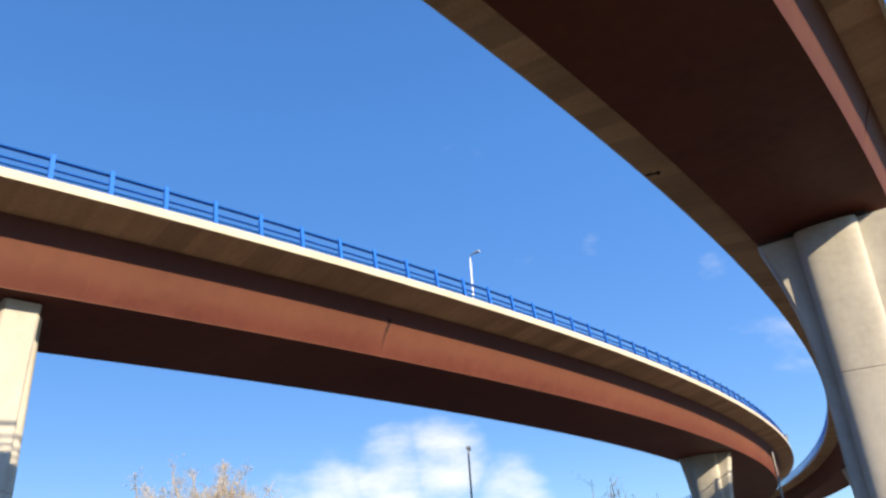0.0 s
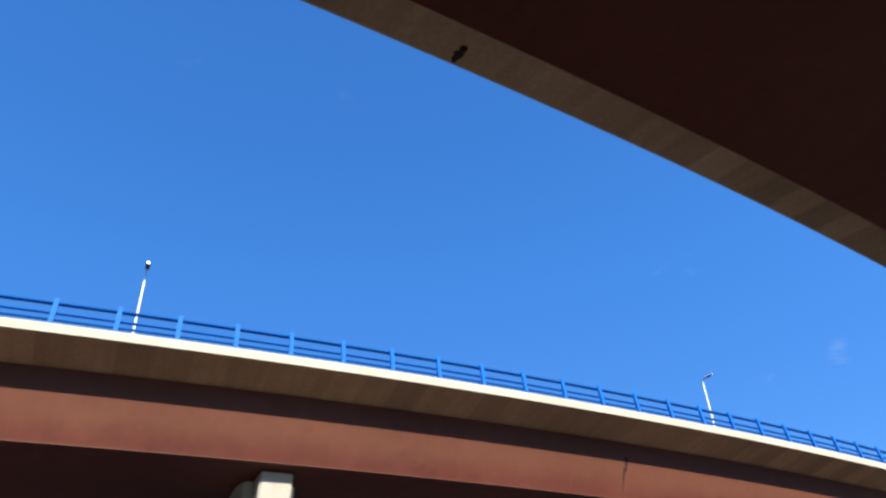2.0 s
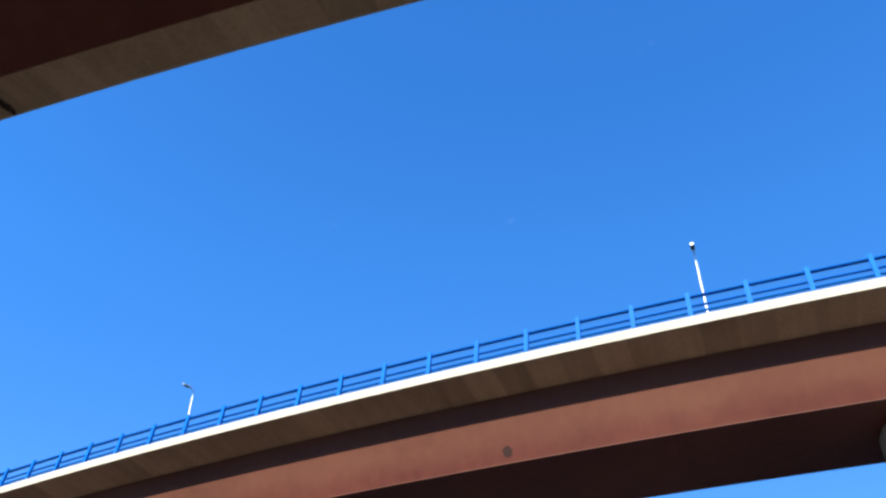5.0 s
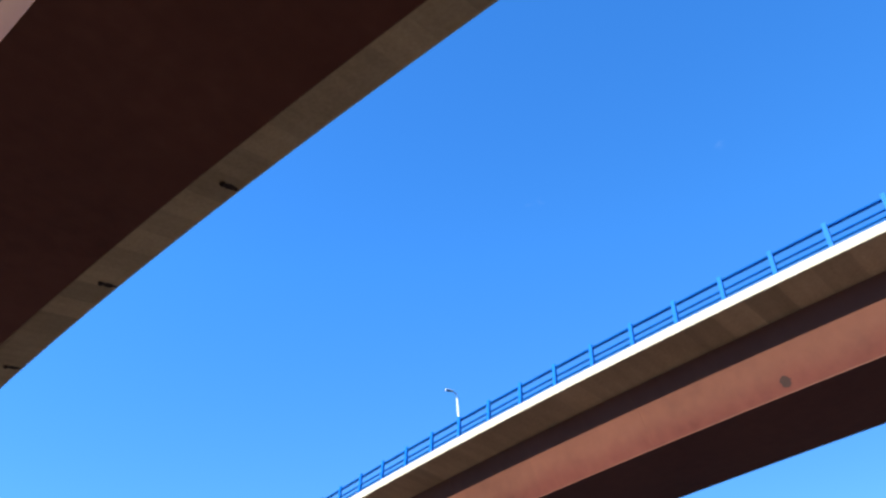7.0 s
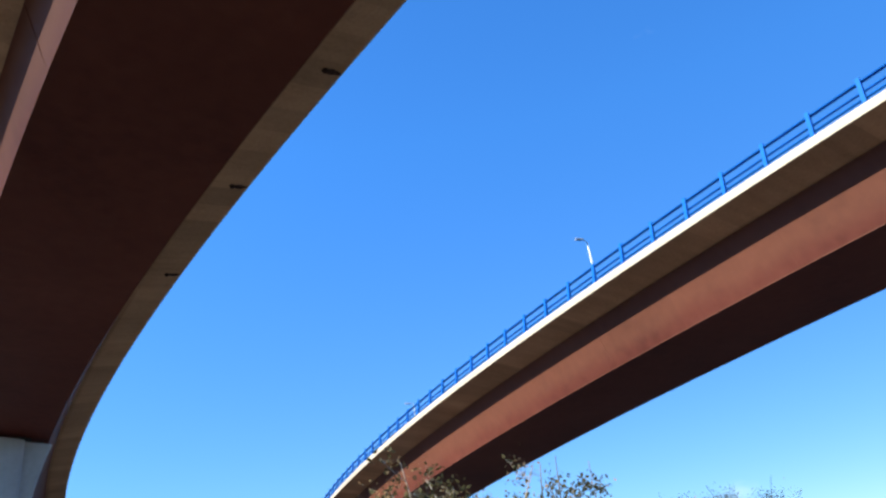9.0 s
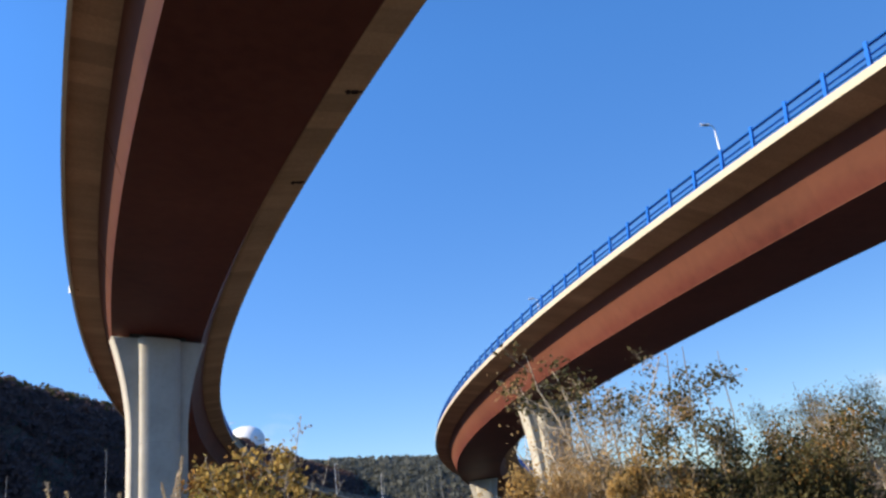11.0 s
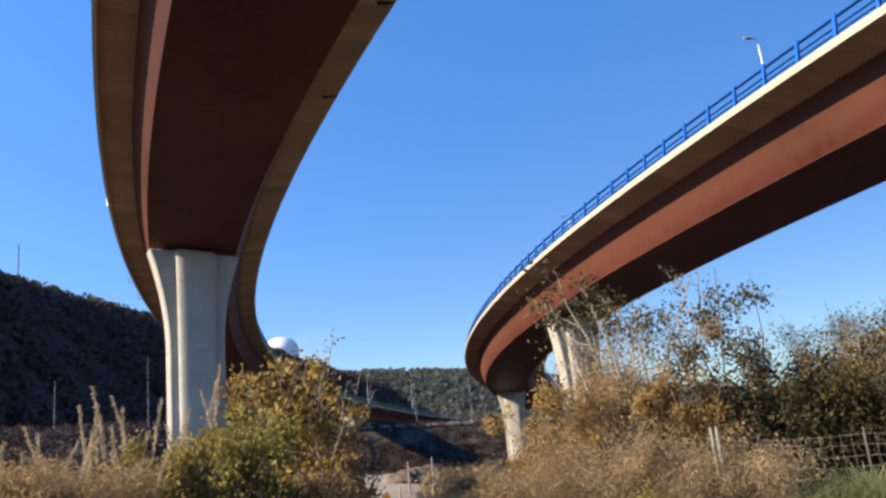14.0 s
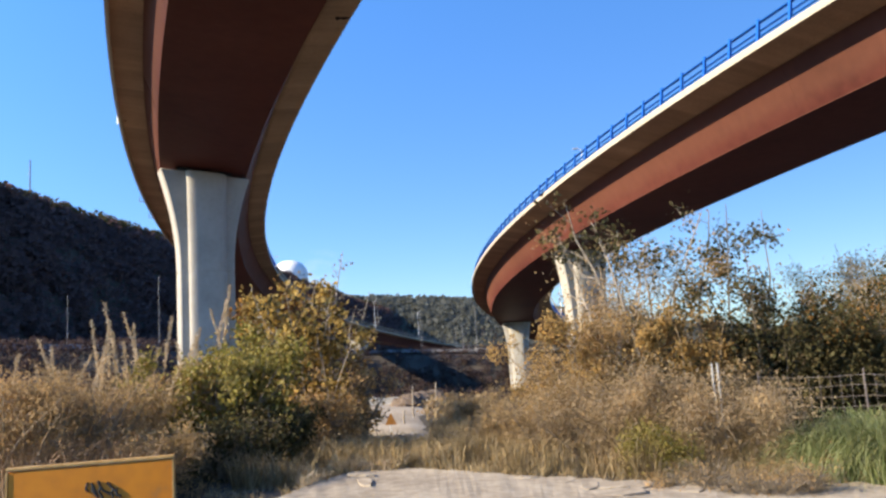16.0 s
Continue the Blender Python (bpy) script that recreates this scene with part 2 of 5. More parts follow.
PALE_BARK = material("pale_bark", [(0.3, (0.26, 0.22, 0.17)), (0.6, (0.38, 0.33, 0.27)), (0.8, (0.48, 0.43, 0.36))], rough=0.95, coarse=3, fine=20, bump=0.4)[0]
TAN_BARK = material("tan_twig_bark", [(0.3, (0.19, 0.14, 0.085)), (0.6, (0.29, 0.215, 0.135)), (0.8, (0.38, 0.295, 0.195))], rough=0.95, coarse=3, fine=20, bump=0.4)[0]
RUSTY = material("rusty_wire", [(0.3, (0.10, 0.085, 0.080)), (0.7, (0.18, 0.155, 0.145))], rough=0.8, metal=0.2, coarse=3, fine=20, bump=0.1)[0]
WOOD = material("grey_wood", [(0.3, (0.22, 0.18, 0.13)), (0.7, (0.38, 0.32, 0.25))], rough=0.9, coarse=2, fine=18, bump=0.3)[0]


def leaf_material(name, colours, translucency=0.35, rough=0.6, blotch=0.45):
    """Every leaf takes its own tone from the list."""
    m = bpy.data.materials.new(name)
    m.use_nodes = True
    nt = m.node_tree
    N, L = nt.nodes, nt.links
    b, out = N["Principled BSDF"], N["Material Output"]
    b.inputs["Roughness"].default_value, b.inputs["Specular IOR Level"].default_value = rough, 0.12
    geo = N.new("ShaderNodeNewGeometry")
    ramp = N.new("ShaderNodeValToRGB")
    ramp.color_ramp.interpolation = "LINEAR"
    els = ramp.color_ramp.elements
    els[0].position, els[0].color = 0.0, (*colours[0], 1)
    els[1].position, els[1].color = 1.0, (*colours[-1], 1)
    for i, c in enumerate(colours[1:-1], 1):
        els.new(i / (len(colours) - 1)).color = (*c, 1)
    L.new(geo.outputs["Random Per Island"], ramp.inputs["Fac"])
    tr = N.new("ShaderNodeBsdfTranslucent")
    mix = N.new("ShaderNodeMixShader")
    mix.inputs["Fac"].default_value = translucency
    # whole sprays of leaves are fresher or browner than their neighbours
    tex, spray, span, tone = N.new("ShaderNodeTexCoord"), N.new("ShaderNodeTexNoise"), N.new("ShaderNodeMapRange"), N.new("ShaderNodeHueSaturation")
    spray.inputs["Scale"].default_value, spray.inputs["Detail"].default_value = 2.3, 3.0
    span.inputs["From Min"].default_value, span.inputs["From Max"].default_value = 0.36, 0.64
    span.inputs["To Min"].default_value, span.inputs["To Max"].default_value = 1 - blotch, 1 + blotch * 0.7
    L.new(tex.outputs["Object"], spray.inputs["Vector"])
    L.new(spray.outputs["Fac"], span.inputs["Value"])
    L.new(span.outputs["Result"], tone.inputs["Value"])
    L.new(ramp.outputs["Color"], tone.inputs["Color"])
    L.new(tone.outputs["Color"], b.inputs["Base Color"])
    L.new(tone.outputs["Color"], tr.inputs["Color"])
    L.new(b.outputs["BSDF"], mix.inputs[1])
    L.new(tr.outputs["BSDF"], mix.inputs[2])
    L.new(mix.outputs["Shader"], out.inputs["Surface"])
    return m


LEAF_GREEN = leaf_material("green_leaves", [(0.180, 0.165, 0.038), (0.250, 0.218, 0.052), (0.320, 0.270, 0.074), (0.420, 0.345, 0.125), (0.290, 0.228, 0.078)], 0.5)
# dark ivy; also stands in for shade under and inside some bushes
LEAF_DARK = leaf_material("dark_ivy_and_shade_leaves", [(0.046, 0.046, 0.020), (0.064, 0.060, 0.025), (0.088, 0.078, 0.034), (0.118, 0.098, 0.044), (0.076, 0.058, 0.030)], 0.35)
# first and last tones are darkened to paint shaded gaps between leaves
LEAF_YELLOW = leaf_material("yellow_leaves", [(0.253, 0.161, 0.044), (0.414, 0.276, 0.076), (0.598, 0.425, 0.149), (0.380, 0.259, 0.087), (0.172, 0.115, 0.039)], 0.5)
LEAF_RUST = leaf_material("rusty_brown_leaves", [(0.20, 0.095, 0.030), (0.27, 0.140, 0.042), (0.34, 0.185, 0.055), (0.24, 0.125, 0.045)], 0.45)
LEAF_ORANGE = leaf_material("orange_brown_leaves", [(0.380, 0.244, 0.099), (0.471, 0.299, 0.111), (0.540, 0.354, 0.137), (0.460, 0.317, 0.137), (0.368, 0.268, 0.117)], 0.55)
LEAF_OLIVE = leaf_material("olive_brown_leaves", [(0.288, 0.202, 0.103), (0.391, 0.278, 0.146), (0.492, 0.361, 0.205), (0.471, 0.300, 0.139), (0.321, 0.249, 0.130)], 0.55)
LEAF_RED = leaf_material("reddish_leaves", [(0.310, 0.196, 0.092), (0.425, 0.276, 0.129), (0.540, 0.362, 0.179), (0.368, 0.247, 0.112)], 0.5)
LEAF_TAN = leaf_material("pale_tan_leaves", [(0.345, 0.250, 0.140), (0.440, 0.325, 0.190), (0.540, 0.415, 0.260), (0.385, 0.272, 0.148)], 0.55)
DRY_GRASS = leaf_material("dry_grass", [(0.250, 0.178, 0.092), (0.360, 0.270, 0.148), (0.470, 0.370, 0.215), (0.315, 0.215, 0.112), (0.220, 0.172, 0.080)], 0.25, 0.8)
RED_GRASS = leaf_material("reddish_dry_stems", [(0.240, 0.145, 0.085), (0.340, 0.225, 0.135), (0.430, 0.305, 0.190), (0.290, 0.175, 0.105)], 0.2, 0.85)
GREEN_GRASS = leaf_material("green_grass_blades", [(0.135, 0.175, 0.062), (0.195, 0.235, 0.095), (0.270, 0.305, 0.140), (0.400, 0.390, 0.205)], 0.45, 0.7)
PLUME = leaf_material("tan_seed_heads", [(0.46, 0.36, 0.23), (0.54, 0.43, 0.29), (0.60, 0.50, 0.35)], 0.4, 0.9)
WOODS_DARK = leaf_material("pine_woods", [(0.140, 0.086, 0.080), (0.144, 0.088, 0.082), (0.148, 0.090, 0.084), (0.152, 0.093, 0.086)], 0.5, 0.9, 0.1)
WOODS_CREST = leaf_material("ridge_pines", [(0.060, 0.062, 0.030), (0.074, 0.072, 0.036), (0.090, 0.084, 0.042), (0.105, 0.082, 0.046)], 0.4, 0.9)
# distance haze is mixed into these pines: paler and greyer leaves
WOODS_HAZED = leaf_material("hazed_far_pine_woods", [(0.118, 0.128, 0.112), (0.128, 0.138, 0.120), (0.138, 0.146, 0.126), (0.150, 0.154, 0.132)], 0.45, 0.9, 0.2)


BRUSH = leaf_material("brown_brush", [(0.064, 0.043, 0.042), (0.080, 0.054, 0.051), (0.102, 0.071, 0.064), (0.077, 0.057, 0.050)], 0.45)


# ---------------------------------------------------------------- mesh helpers
def mesh_of(name, verts, faces, uvs=None, smooth=False):
    me = bpy.data.meshes.new(name)
    me.from_pydata([tuple(v) for v in verts], [], [tuple(f) for f in faces])
    if uvs is not None:
        lay = me.uv_layers.new(name="along")
        idx = np.empty(len(me.loops), dtype=np.int32)
        me.loops.foreach_get("vertex_index", idx)
        lay.data.foreach_set("uv", np.asarray(uvs, dtype=np.float32)[idx].ravel())
    if smooth:
        if smooth != True:
            me.set_sharp_from_angle(angle=radians(smooth))
        me.polygons.foreach_set("use_smooth", np.ones(len(me.polygons), dtype=bool))
    me.update()
    return me


def part(name, me, mat, parent=None, label=""):
    if isinstance(me, bmesh.types.BMesh):
        bm, me = me, bpy.data.meshes.new(name)
        bm.to_mesh(me)
        bm.free()
    if mat is not None and not me.materials:
        me.materials.append(mat)
    ob = new(name, me)
    if parent is not None:
        ob.parent = parent
    if label:
        ob["label"] = label
    return ob


def thing(name, label, category, group="", kind="", at=(0, 0, 0), turn=0.0):
    ob = new(name)
    ob.empty_display_size = 0.2
    ob.matrix_basis = Matrix.Translation(at) @ Matrix.Rotation(turn, 4, "Z")
    return tagged(ob, label, category, group, kind)


def box(size, centre=(0, 0, 0), bevel=0.0):
    bm = bmesh.new()
    bmesh.ops.create_cube(bm, size=1)
    for v in bm.verts:
        v.co = Vector((v.co.x * size[0] + centre[0], v.co.y * size[1] + centre[1], v.co.z * size[2] + centre[2]))
    if bevel:
        bmesh.ops.bevel(bm, geom=bm.edges[:], offset=bevel, segments=2, affect="EDGES")
    return bm


def tube(points, radii, sides=8, cap=True):
    """A round tapered bar along points, as vertices and faces."""
    pts = [Vector(p) for p in points]
    verts, faces = [], []
    up = Vector((0.31, 0.17, 0.93)).normalized()
    for i, p in enumerate(pts):
        d = (pts[min(i + 1, len(pts) - 1)] - pts[max(i - 1, 0)]).normalized()
        a = d.cross(up)
        if a.length < 0.05:
            a = d.cross(Vector((1, 0, 0)))
        a.normalize()
        b = d.cross(a)
        for k in range(sides):
            w = 2 * math.pi * k / sides
            verts.append(p + (a * math.cos(w) + b * math.sin(w)) * radii[i])
    for i in range(len(pts) - 1):
        for k in range(sides):
            k2 = (k + 1) % sides
            faces.append((i * sides + k, i * sides + k2, (i + 1) * sides + k2, (i + 1) * sides + k))
    if cap:
        faces.append(tuple(range(sides - 1, -1, -1)))
        faces.append(tuple(range((len(pts) - 1) * sides, len(pts) * sides)))
    return verts, faces


def joined(pieces):
    verts, faces = [], []
    for v, f in pieces:
        o = len(verts)
        verts.extend(v)
        faces.extend(tuple(i + o for i in q) for q in f)
    return verts, faces


# ---------------------------------------------------------------- terrain
def smooth(a, b, x):
    t = min(1.0, max(0.0, (x - a) / (b - a)))
    return t * t * (3 - 2 * t)


def azimuth(x, y):
    return math.degrees(math.atan2(-x, y))


def rise(az):
    """Slope of the land in that direction: it climbs towards the hillside and falls the other way."""
    a = az % 360
    return (-0.0083 * math.sin(radians(a)) - 0.0486 * math.cos(radians(a))) * smooth(30, 66, a) * (1 - smooth(150, 185, a))


def bank_r(az):
    """How far off the bank with the road runs."""
    return 195.0 - 65.0 * smooth(108, 126, az)


def ground_z(x, y):
    r, a = math.hypot(x, y), azimuth(x, y) % 360
    z = -1.7 * smooth(14, 70, r) + rise(a) * min(r, 700.0)
    side = smooth(84, 92, a) * (1 - smooth(150, 170, a))
    b = bank_r(a)
    z += side * ((4.8 + 0.5 * smooth(108, 128, a)) * smooth(b - 16, b - 1, r) - 6.5 * (1 - smooth(109, 118, a)) * smooth(60, 100, r) * (1 - smooth(b - 24, b - 1, r)))
    if 6 < r < 140:
        z += 0.10 * noise.noise((x * 0.21, y * 0.21, 3.1)) * smooth(11, 20, r) + 0.05 * noise.noise((x * 0.8, y * 0.8, 1.7)) * smooth(9, 14, r)
    return z


def polar(az, r, dz=0.0):
    a = radians(az)
    x, y = -math.sin(a) * r, math.cos(a) * r
    return (x, y, ground_z(x, y) + dz)


def make_ground():
    rings = [0.0] + [1.3 * 1.035 ** i for i in range(240)]
    rings = [r for r in rings if r < 3900] + [4200]
    seg = 300
    verts, faces = [(0, 0, 0)], []
    for r in rings[1:]:
        for k in range(seg):
            a = 2 * math.pi * k / seg
            x, y = r * math.sin(a), r * math.cos(a)
            verts.append((x, y, ground_z(x, y)))
    for k in range(seg):
        faces.append((0, 1 + (k + 1) % seg, 1 + k))
    for i in range(len(rings) - 2):
        for k in range(seg):
            k2 = (k + 1) % seg
            faces.append((1 + i * seg + k, 1 + i * seg + k2, 1 + (i + 1) * seg + k2, 1 + (i + 1) * seg + k))
    g = part("ground", mesh_of("ground", verts, faces, smooth=True), SOIL)
    tagged(g, "dry brown earth with thin withered grass", "ground", kind="structure")


make_ground()

# ---------------------------------------------------------------- the two curved viaducts
# cross-section of the wider deck, metres: half width, kerb face, root of the cantilever, foot of the web, soffit
HALF, KERB_H, ROOT, ROOT_Z, FOOT, DEPTH = 6.16, 0.367, 4.30, 0.687, 3.26, 3.04


LEVEL = Matrix.Rotation(radians(3.4), 3, Vector((-0.9346, -0.3557, 0.0)))


class Line:
    """A centre line with varying bend, grade and crossfall about the eye, turned plumb by LEVEL; s runs along it in metres."""

    def __init__(self, az, dist, head, k0, k1, k2, z0, grade, c, d, bank, s0, s1, wide=1.0, near=None):
        self.half, self.kerb, self.root, self.root_z, self.foot, self.depth = (q * wide for q in (HALF, KERB_H, ROOT, ROOT_Z, FOOT, DEPTH))
        self.wide = wide
        # the kerb, the cantilever's root and the added shadow lip on the side away from the other deck
        self.near_kerb, self.near_root_z, self.lip = near or (self.kerb, self.root_z, 0.0)
        self.s = np.arange(s0, s1 + 0.01, 0.5)
        s = self.s
        th = radians(az + head) - k0 * s - k1 * 1e-4 * s ** 2 / 2 - k2 * 1e-6 * s ** 3 / 6
        dx, dy = -np.cos(th), -np.sin(th)
        i0 = int(np.argmin(abs(s)))

        def summed(v):
            q = np.concatenate([[0], np.cumsum((v[1:] + v[:-1]) / 2 * 0.5)])
            return q - q[i0]

        self.x = -math.sin(radians(az)) * dist + summed(dx)
        self.y = math.cos(radians(az)) * dist + summed(dy)
        self.z = z0 + grade * s + c * 1e-3 * s ** 2 / 2 + d * 1e-5 * s ** 3 / 6
        self.th, self.bank = th, bank / 100

    def at(self, s, l=0.0, z=0.0):
        """The place s along, l metres to the far side and z above the deck."""
        x, y, h, t = (float(np.interp(s, self.s, q)) for q in (self.x, self.y, self.z, self.th))
        return LEVEL @ Vector((x - math.sin(t) * l, y + math.cos(t) * l, h + z + self.bank * l)) + Vector((0, 0, EYE))

    def turn(self, s):
        """Rotation about z that lays x along the line (towards growing s) and y to the near side."""
        return float(np.interp(s, self.s, self.th)) + math.pi

    def sweep(self, name, profile, s0, s1, step=1.5, closed=True):
        """A solid of that cross-section (l, z) along the line."""
        ss = np.linspace(s0, s1, max(2, int((s1 - s0) / step) + 1))
        n = len(profile)
        verts, faces, uvs = [], [], []
        run, v = [], 0.0
        for i, p in enumerate(profile):
            if i:
                v += math.hypot(p[0] - profile[i - 1][0], p[1] - profile[i - 1][1])
            run.append(v)
        for s in ss:
            for p, w in zip(profile, run):
                verts.append(self.at(s, *p))
                uvs.append((s, w))
        for i in range(len(ss) - 1):
            for k in range(n):
                k2 = (k + 1) % n
                faces.append((i * n + k, i * n + k2, (i + 1) * n + k2, (i + 1) * n + k))
        faces.append(tuple(range(n - 1, -1, -1)))
        faces.append(tuple(range((len(ss) - 1) * n, len(ss) * n)))
        return mesh_of(name, verts, faces, uvs)


LINE_B = Line(9.9072, 34.898, 30.277, 0.004164, 0.0095781, 0.0048458, 16.455, -0.045529, 0.18178, -0.13278, 5.1134, -197, 236)
LINE_A = Line(41.426, 5.01, 0.91112, 0.0037862, -0.015112, -0.011616, 15.982, -0.032684, 0.057877, -0.057583, -2.4022, -232, 286, wide=0.78, near=(0.43, 0.44, 0.30))


def viaduct(line, name, label, s0, s1):
    root = thing(name, label, "bridge")
    soffit = [(-line.half + 0.02, -0.24), (-line.half + 0.02, -line.near_kerb), (-line.root - 0.16, -line.near_root_z), (line.root + 0.16, -line.root_z), (line.half - 0.02, -line.kerb), (line.half - 0.02, -0.24)]
    part("deck_slab", line.sweep("deck_slab", soffit, s0, s1), SLAB, root, "stained brown-grey concrete deck slab")
    girder = [(-line.root, -line.near_root_z + 0.02), (-line.foot, -line.depth), (line.foot, -line.depth), (line.root, -line.root_z + 0.02)]
    part("box_girder", line.sweep("box_girder", girder, s0, s1), STEEL, root, "red-oxide painted steel box girder")
    for side in (-1, 1):
        o, i = side * line.half, side * (line.half - 0.62)
        # near-side lip is added to throw the shadow lower down the web
        low, t = (-line.near_kerb - line.lip, 0.05 + line.lip * 0.3) if side < 0 else (-line.kerb, 0.05)
        prof = [(o, 0.0), (o + side * 0.012, -0.02), (o + side * 0.012, low + 0.005), (o - side * t, low - 0.012), (o - side * t, -0.236), (i, -0.236), (i, 0.0)]
        if side > 0:
            prof.reverse()
        part("kerb", line.sweep("kerb", prof, s0, s1), KERB, root, "pale concrete edge kerb")
    lane = [(-line.half + 0.63, -0.234), (line.half - 0.63, -0.234), (line.half - 0.63, -0.12), (0, -0.05), (-line.half + 0.63, -0.12)]
    part("road_surface", line.sweep("road_surface", lane, s0, s1), ASPHALT, root)
    # flange lip along the foot of each web and plate joints in the web
    for side in (-1, 1):
        f = side * line.foot
        prof = [(f, -line.depth - 0.03), (f + side * 0.02, -line.depth - 0.03), (f + side * 0.02, -line.depth), (f, -line.depth + 0.002)]
        if side > 0:
            prof.reverse()
        part("bottom_flange", line.sweep("bottom_flange", prof, s0, s1), STEEL, root)
    s = s0 + 5.0
    while s < s1 - 2:
        for side in (-1, 1):
            lo, hi = side * (line.foot + 0.003), side * (line.root + 0.003)
            a = [line.at(s + d, l, z) for d, l, z in ((-0.008, lo, -line.depth + 0.01), (0.008, lo, -line.depth + 0.01), (0.008, hi, -line.root_z), (-0.008, hi, -line.root_z))]
            b = [line.at(s + d, l - side * 0.03, z) for d, l, z in ((-0.008, lo, -line.depth + 0.01), (0.008, lo, -line.depth + 0.01), (0.008, hi, -line.root_z), (-0.008, hi, -line.root_z))]
            part("weld_seam", mesh_of("weld_seam", a + b, [(0, 1, 2, 3), (0, 4, 5, 1), (1, 5, 6, 2), (2, 6, 7, 3), (3, 7, 4, 0)]), STEEL, root)
        s += 11.0
    return root


bridge_b = viaduct(LINE_B, "curved_viaduct", "curved viaduct of red steel box and pale concrete deck edge", -195, 232)
bridge_a = viaduct(LINE_A, "curved_viaduct", "curved viaduct passing overhead, dark red steel underside with stained concrete wings", -230, 282)


def railing(line, s0, s1, side, pitch, first, label, paint=None):
    """Blue bridge parapet: sloping I-shaped posts and three tubular rails."""
    root = thing("bridge_railing", label, "railing", "viaduct railings")
    paint = paint or BLUE
    foot_l, lean = side * (line.half - 0.22), side * -0.08
    bm = bmesh.new()
    for sx, sy, cy in ((0.16, 0.016, -0.065), (0.16, 0.016, 0.065), (0.014, 0.13, 0.0)):
        res = bmesh.ops.create_cube(bm, size=1)
        for v in res["verts"]:
            up = v.co.z + 0.5
            narrow = 1.0 - 0.35 * up
            v.co = Vector((v.co.x * sx, (v.co.y * sy + cy) * narrow - lean * up, up * 1.17))
    plate = bmesh.ops.create_cube(bm, size=1)
    for v in plate["verts"]:
        v.co = Vector((v.co.x * 0.24, v.co.y * 0.26, v.co.z * 0.025 + 0.0125))
    post_mesh = bpy.data.meshes.new("post")
    bm.to_mesh(post_mesh)
    bm.free()
    post_mesh.materials.append(paint)
    s = first
    while s - pitch > s0:
        s -= pitch
    while s < s0:
        s += pitch
    while s < s1:
        ob = new("post", post_mesh)
        ob.parent = root
        ob.matrix_basis = Matrix.Translation(line.at(s, foot_l, 0)) @ LEVEL.to_4x4() @ Matrix.Rotation(line.turn(s), 4, "Z")
        s += pitch
    for h, w, t in ((1.04, 0.24, 0.09), (0.62, 0.16, 0.07), (0.35, 0.16, 0.07)):
        # broad and shallow, rounded below
        c = foot_l + lean * h + side * -0.10
        prof = [(c + w / 2 * math.cos(q), h + (t * 0.7 if q > math.pi else t * 0.3) * math.sin(q)) for q in (2 * math.pi * k / 10 for k in range(10))]
        part("rail", line.sweep("rail", prof, s0, s1, 1.7), paint, root)
    return root


railing(LINE_B, -194, 231, -1, 2.0, 8.44, "blue painted steel parapet on the pale kerb")
railing(LINE_B, -194, 231, 1, 2.0, 9.2, "blue painted steel parapet on the outer kerb")
railing(LINE_A, -170, 105, -1, 2.0, 0.3, "blue painted steel parapet above the overhead deck")
railing(LINE_A, -170, 105, 1, 2.0, 0.9, "blue painted steel parapet above the overhead deck")
railing(LINE_A, 105.5, 281, -1, 2.0, 0.3, "dull grey-green steel parapet on the far spans", FAR_RAIL)
railing(LINE_A, 105.5, 281, 1, 2.0, 0.9, "dull grey-green steel parapet on the far spans", FAR_RAIL)


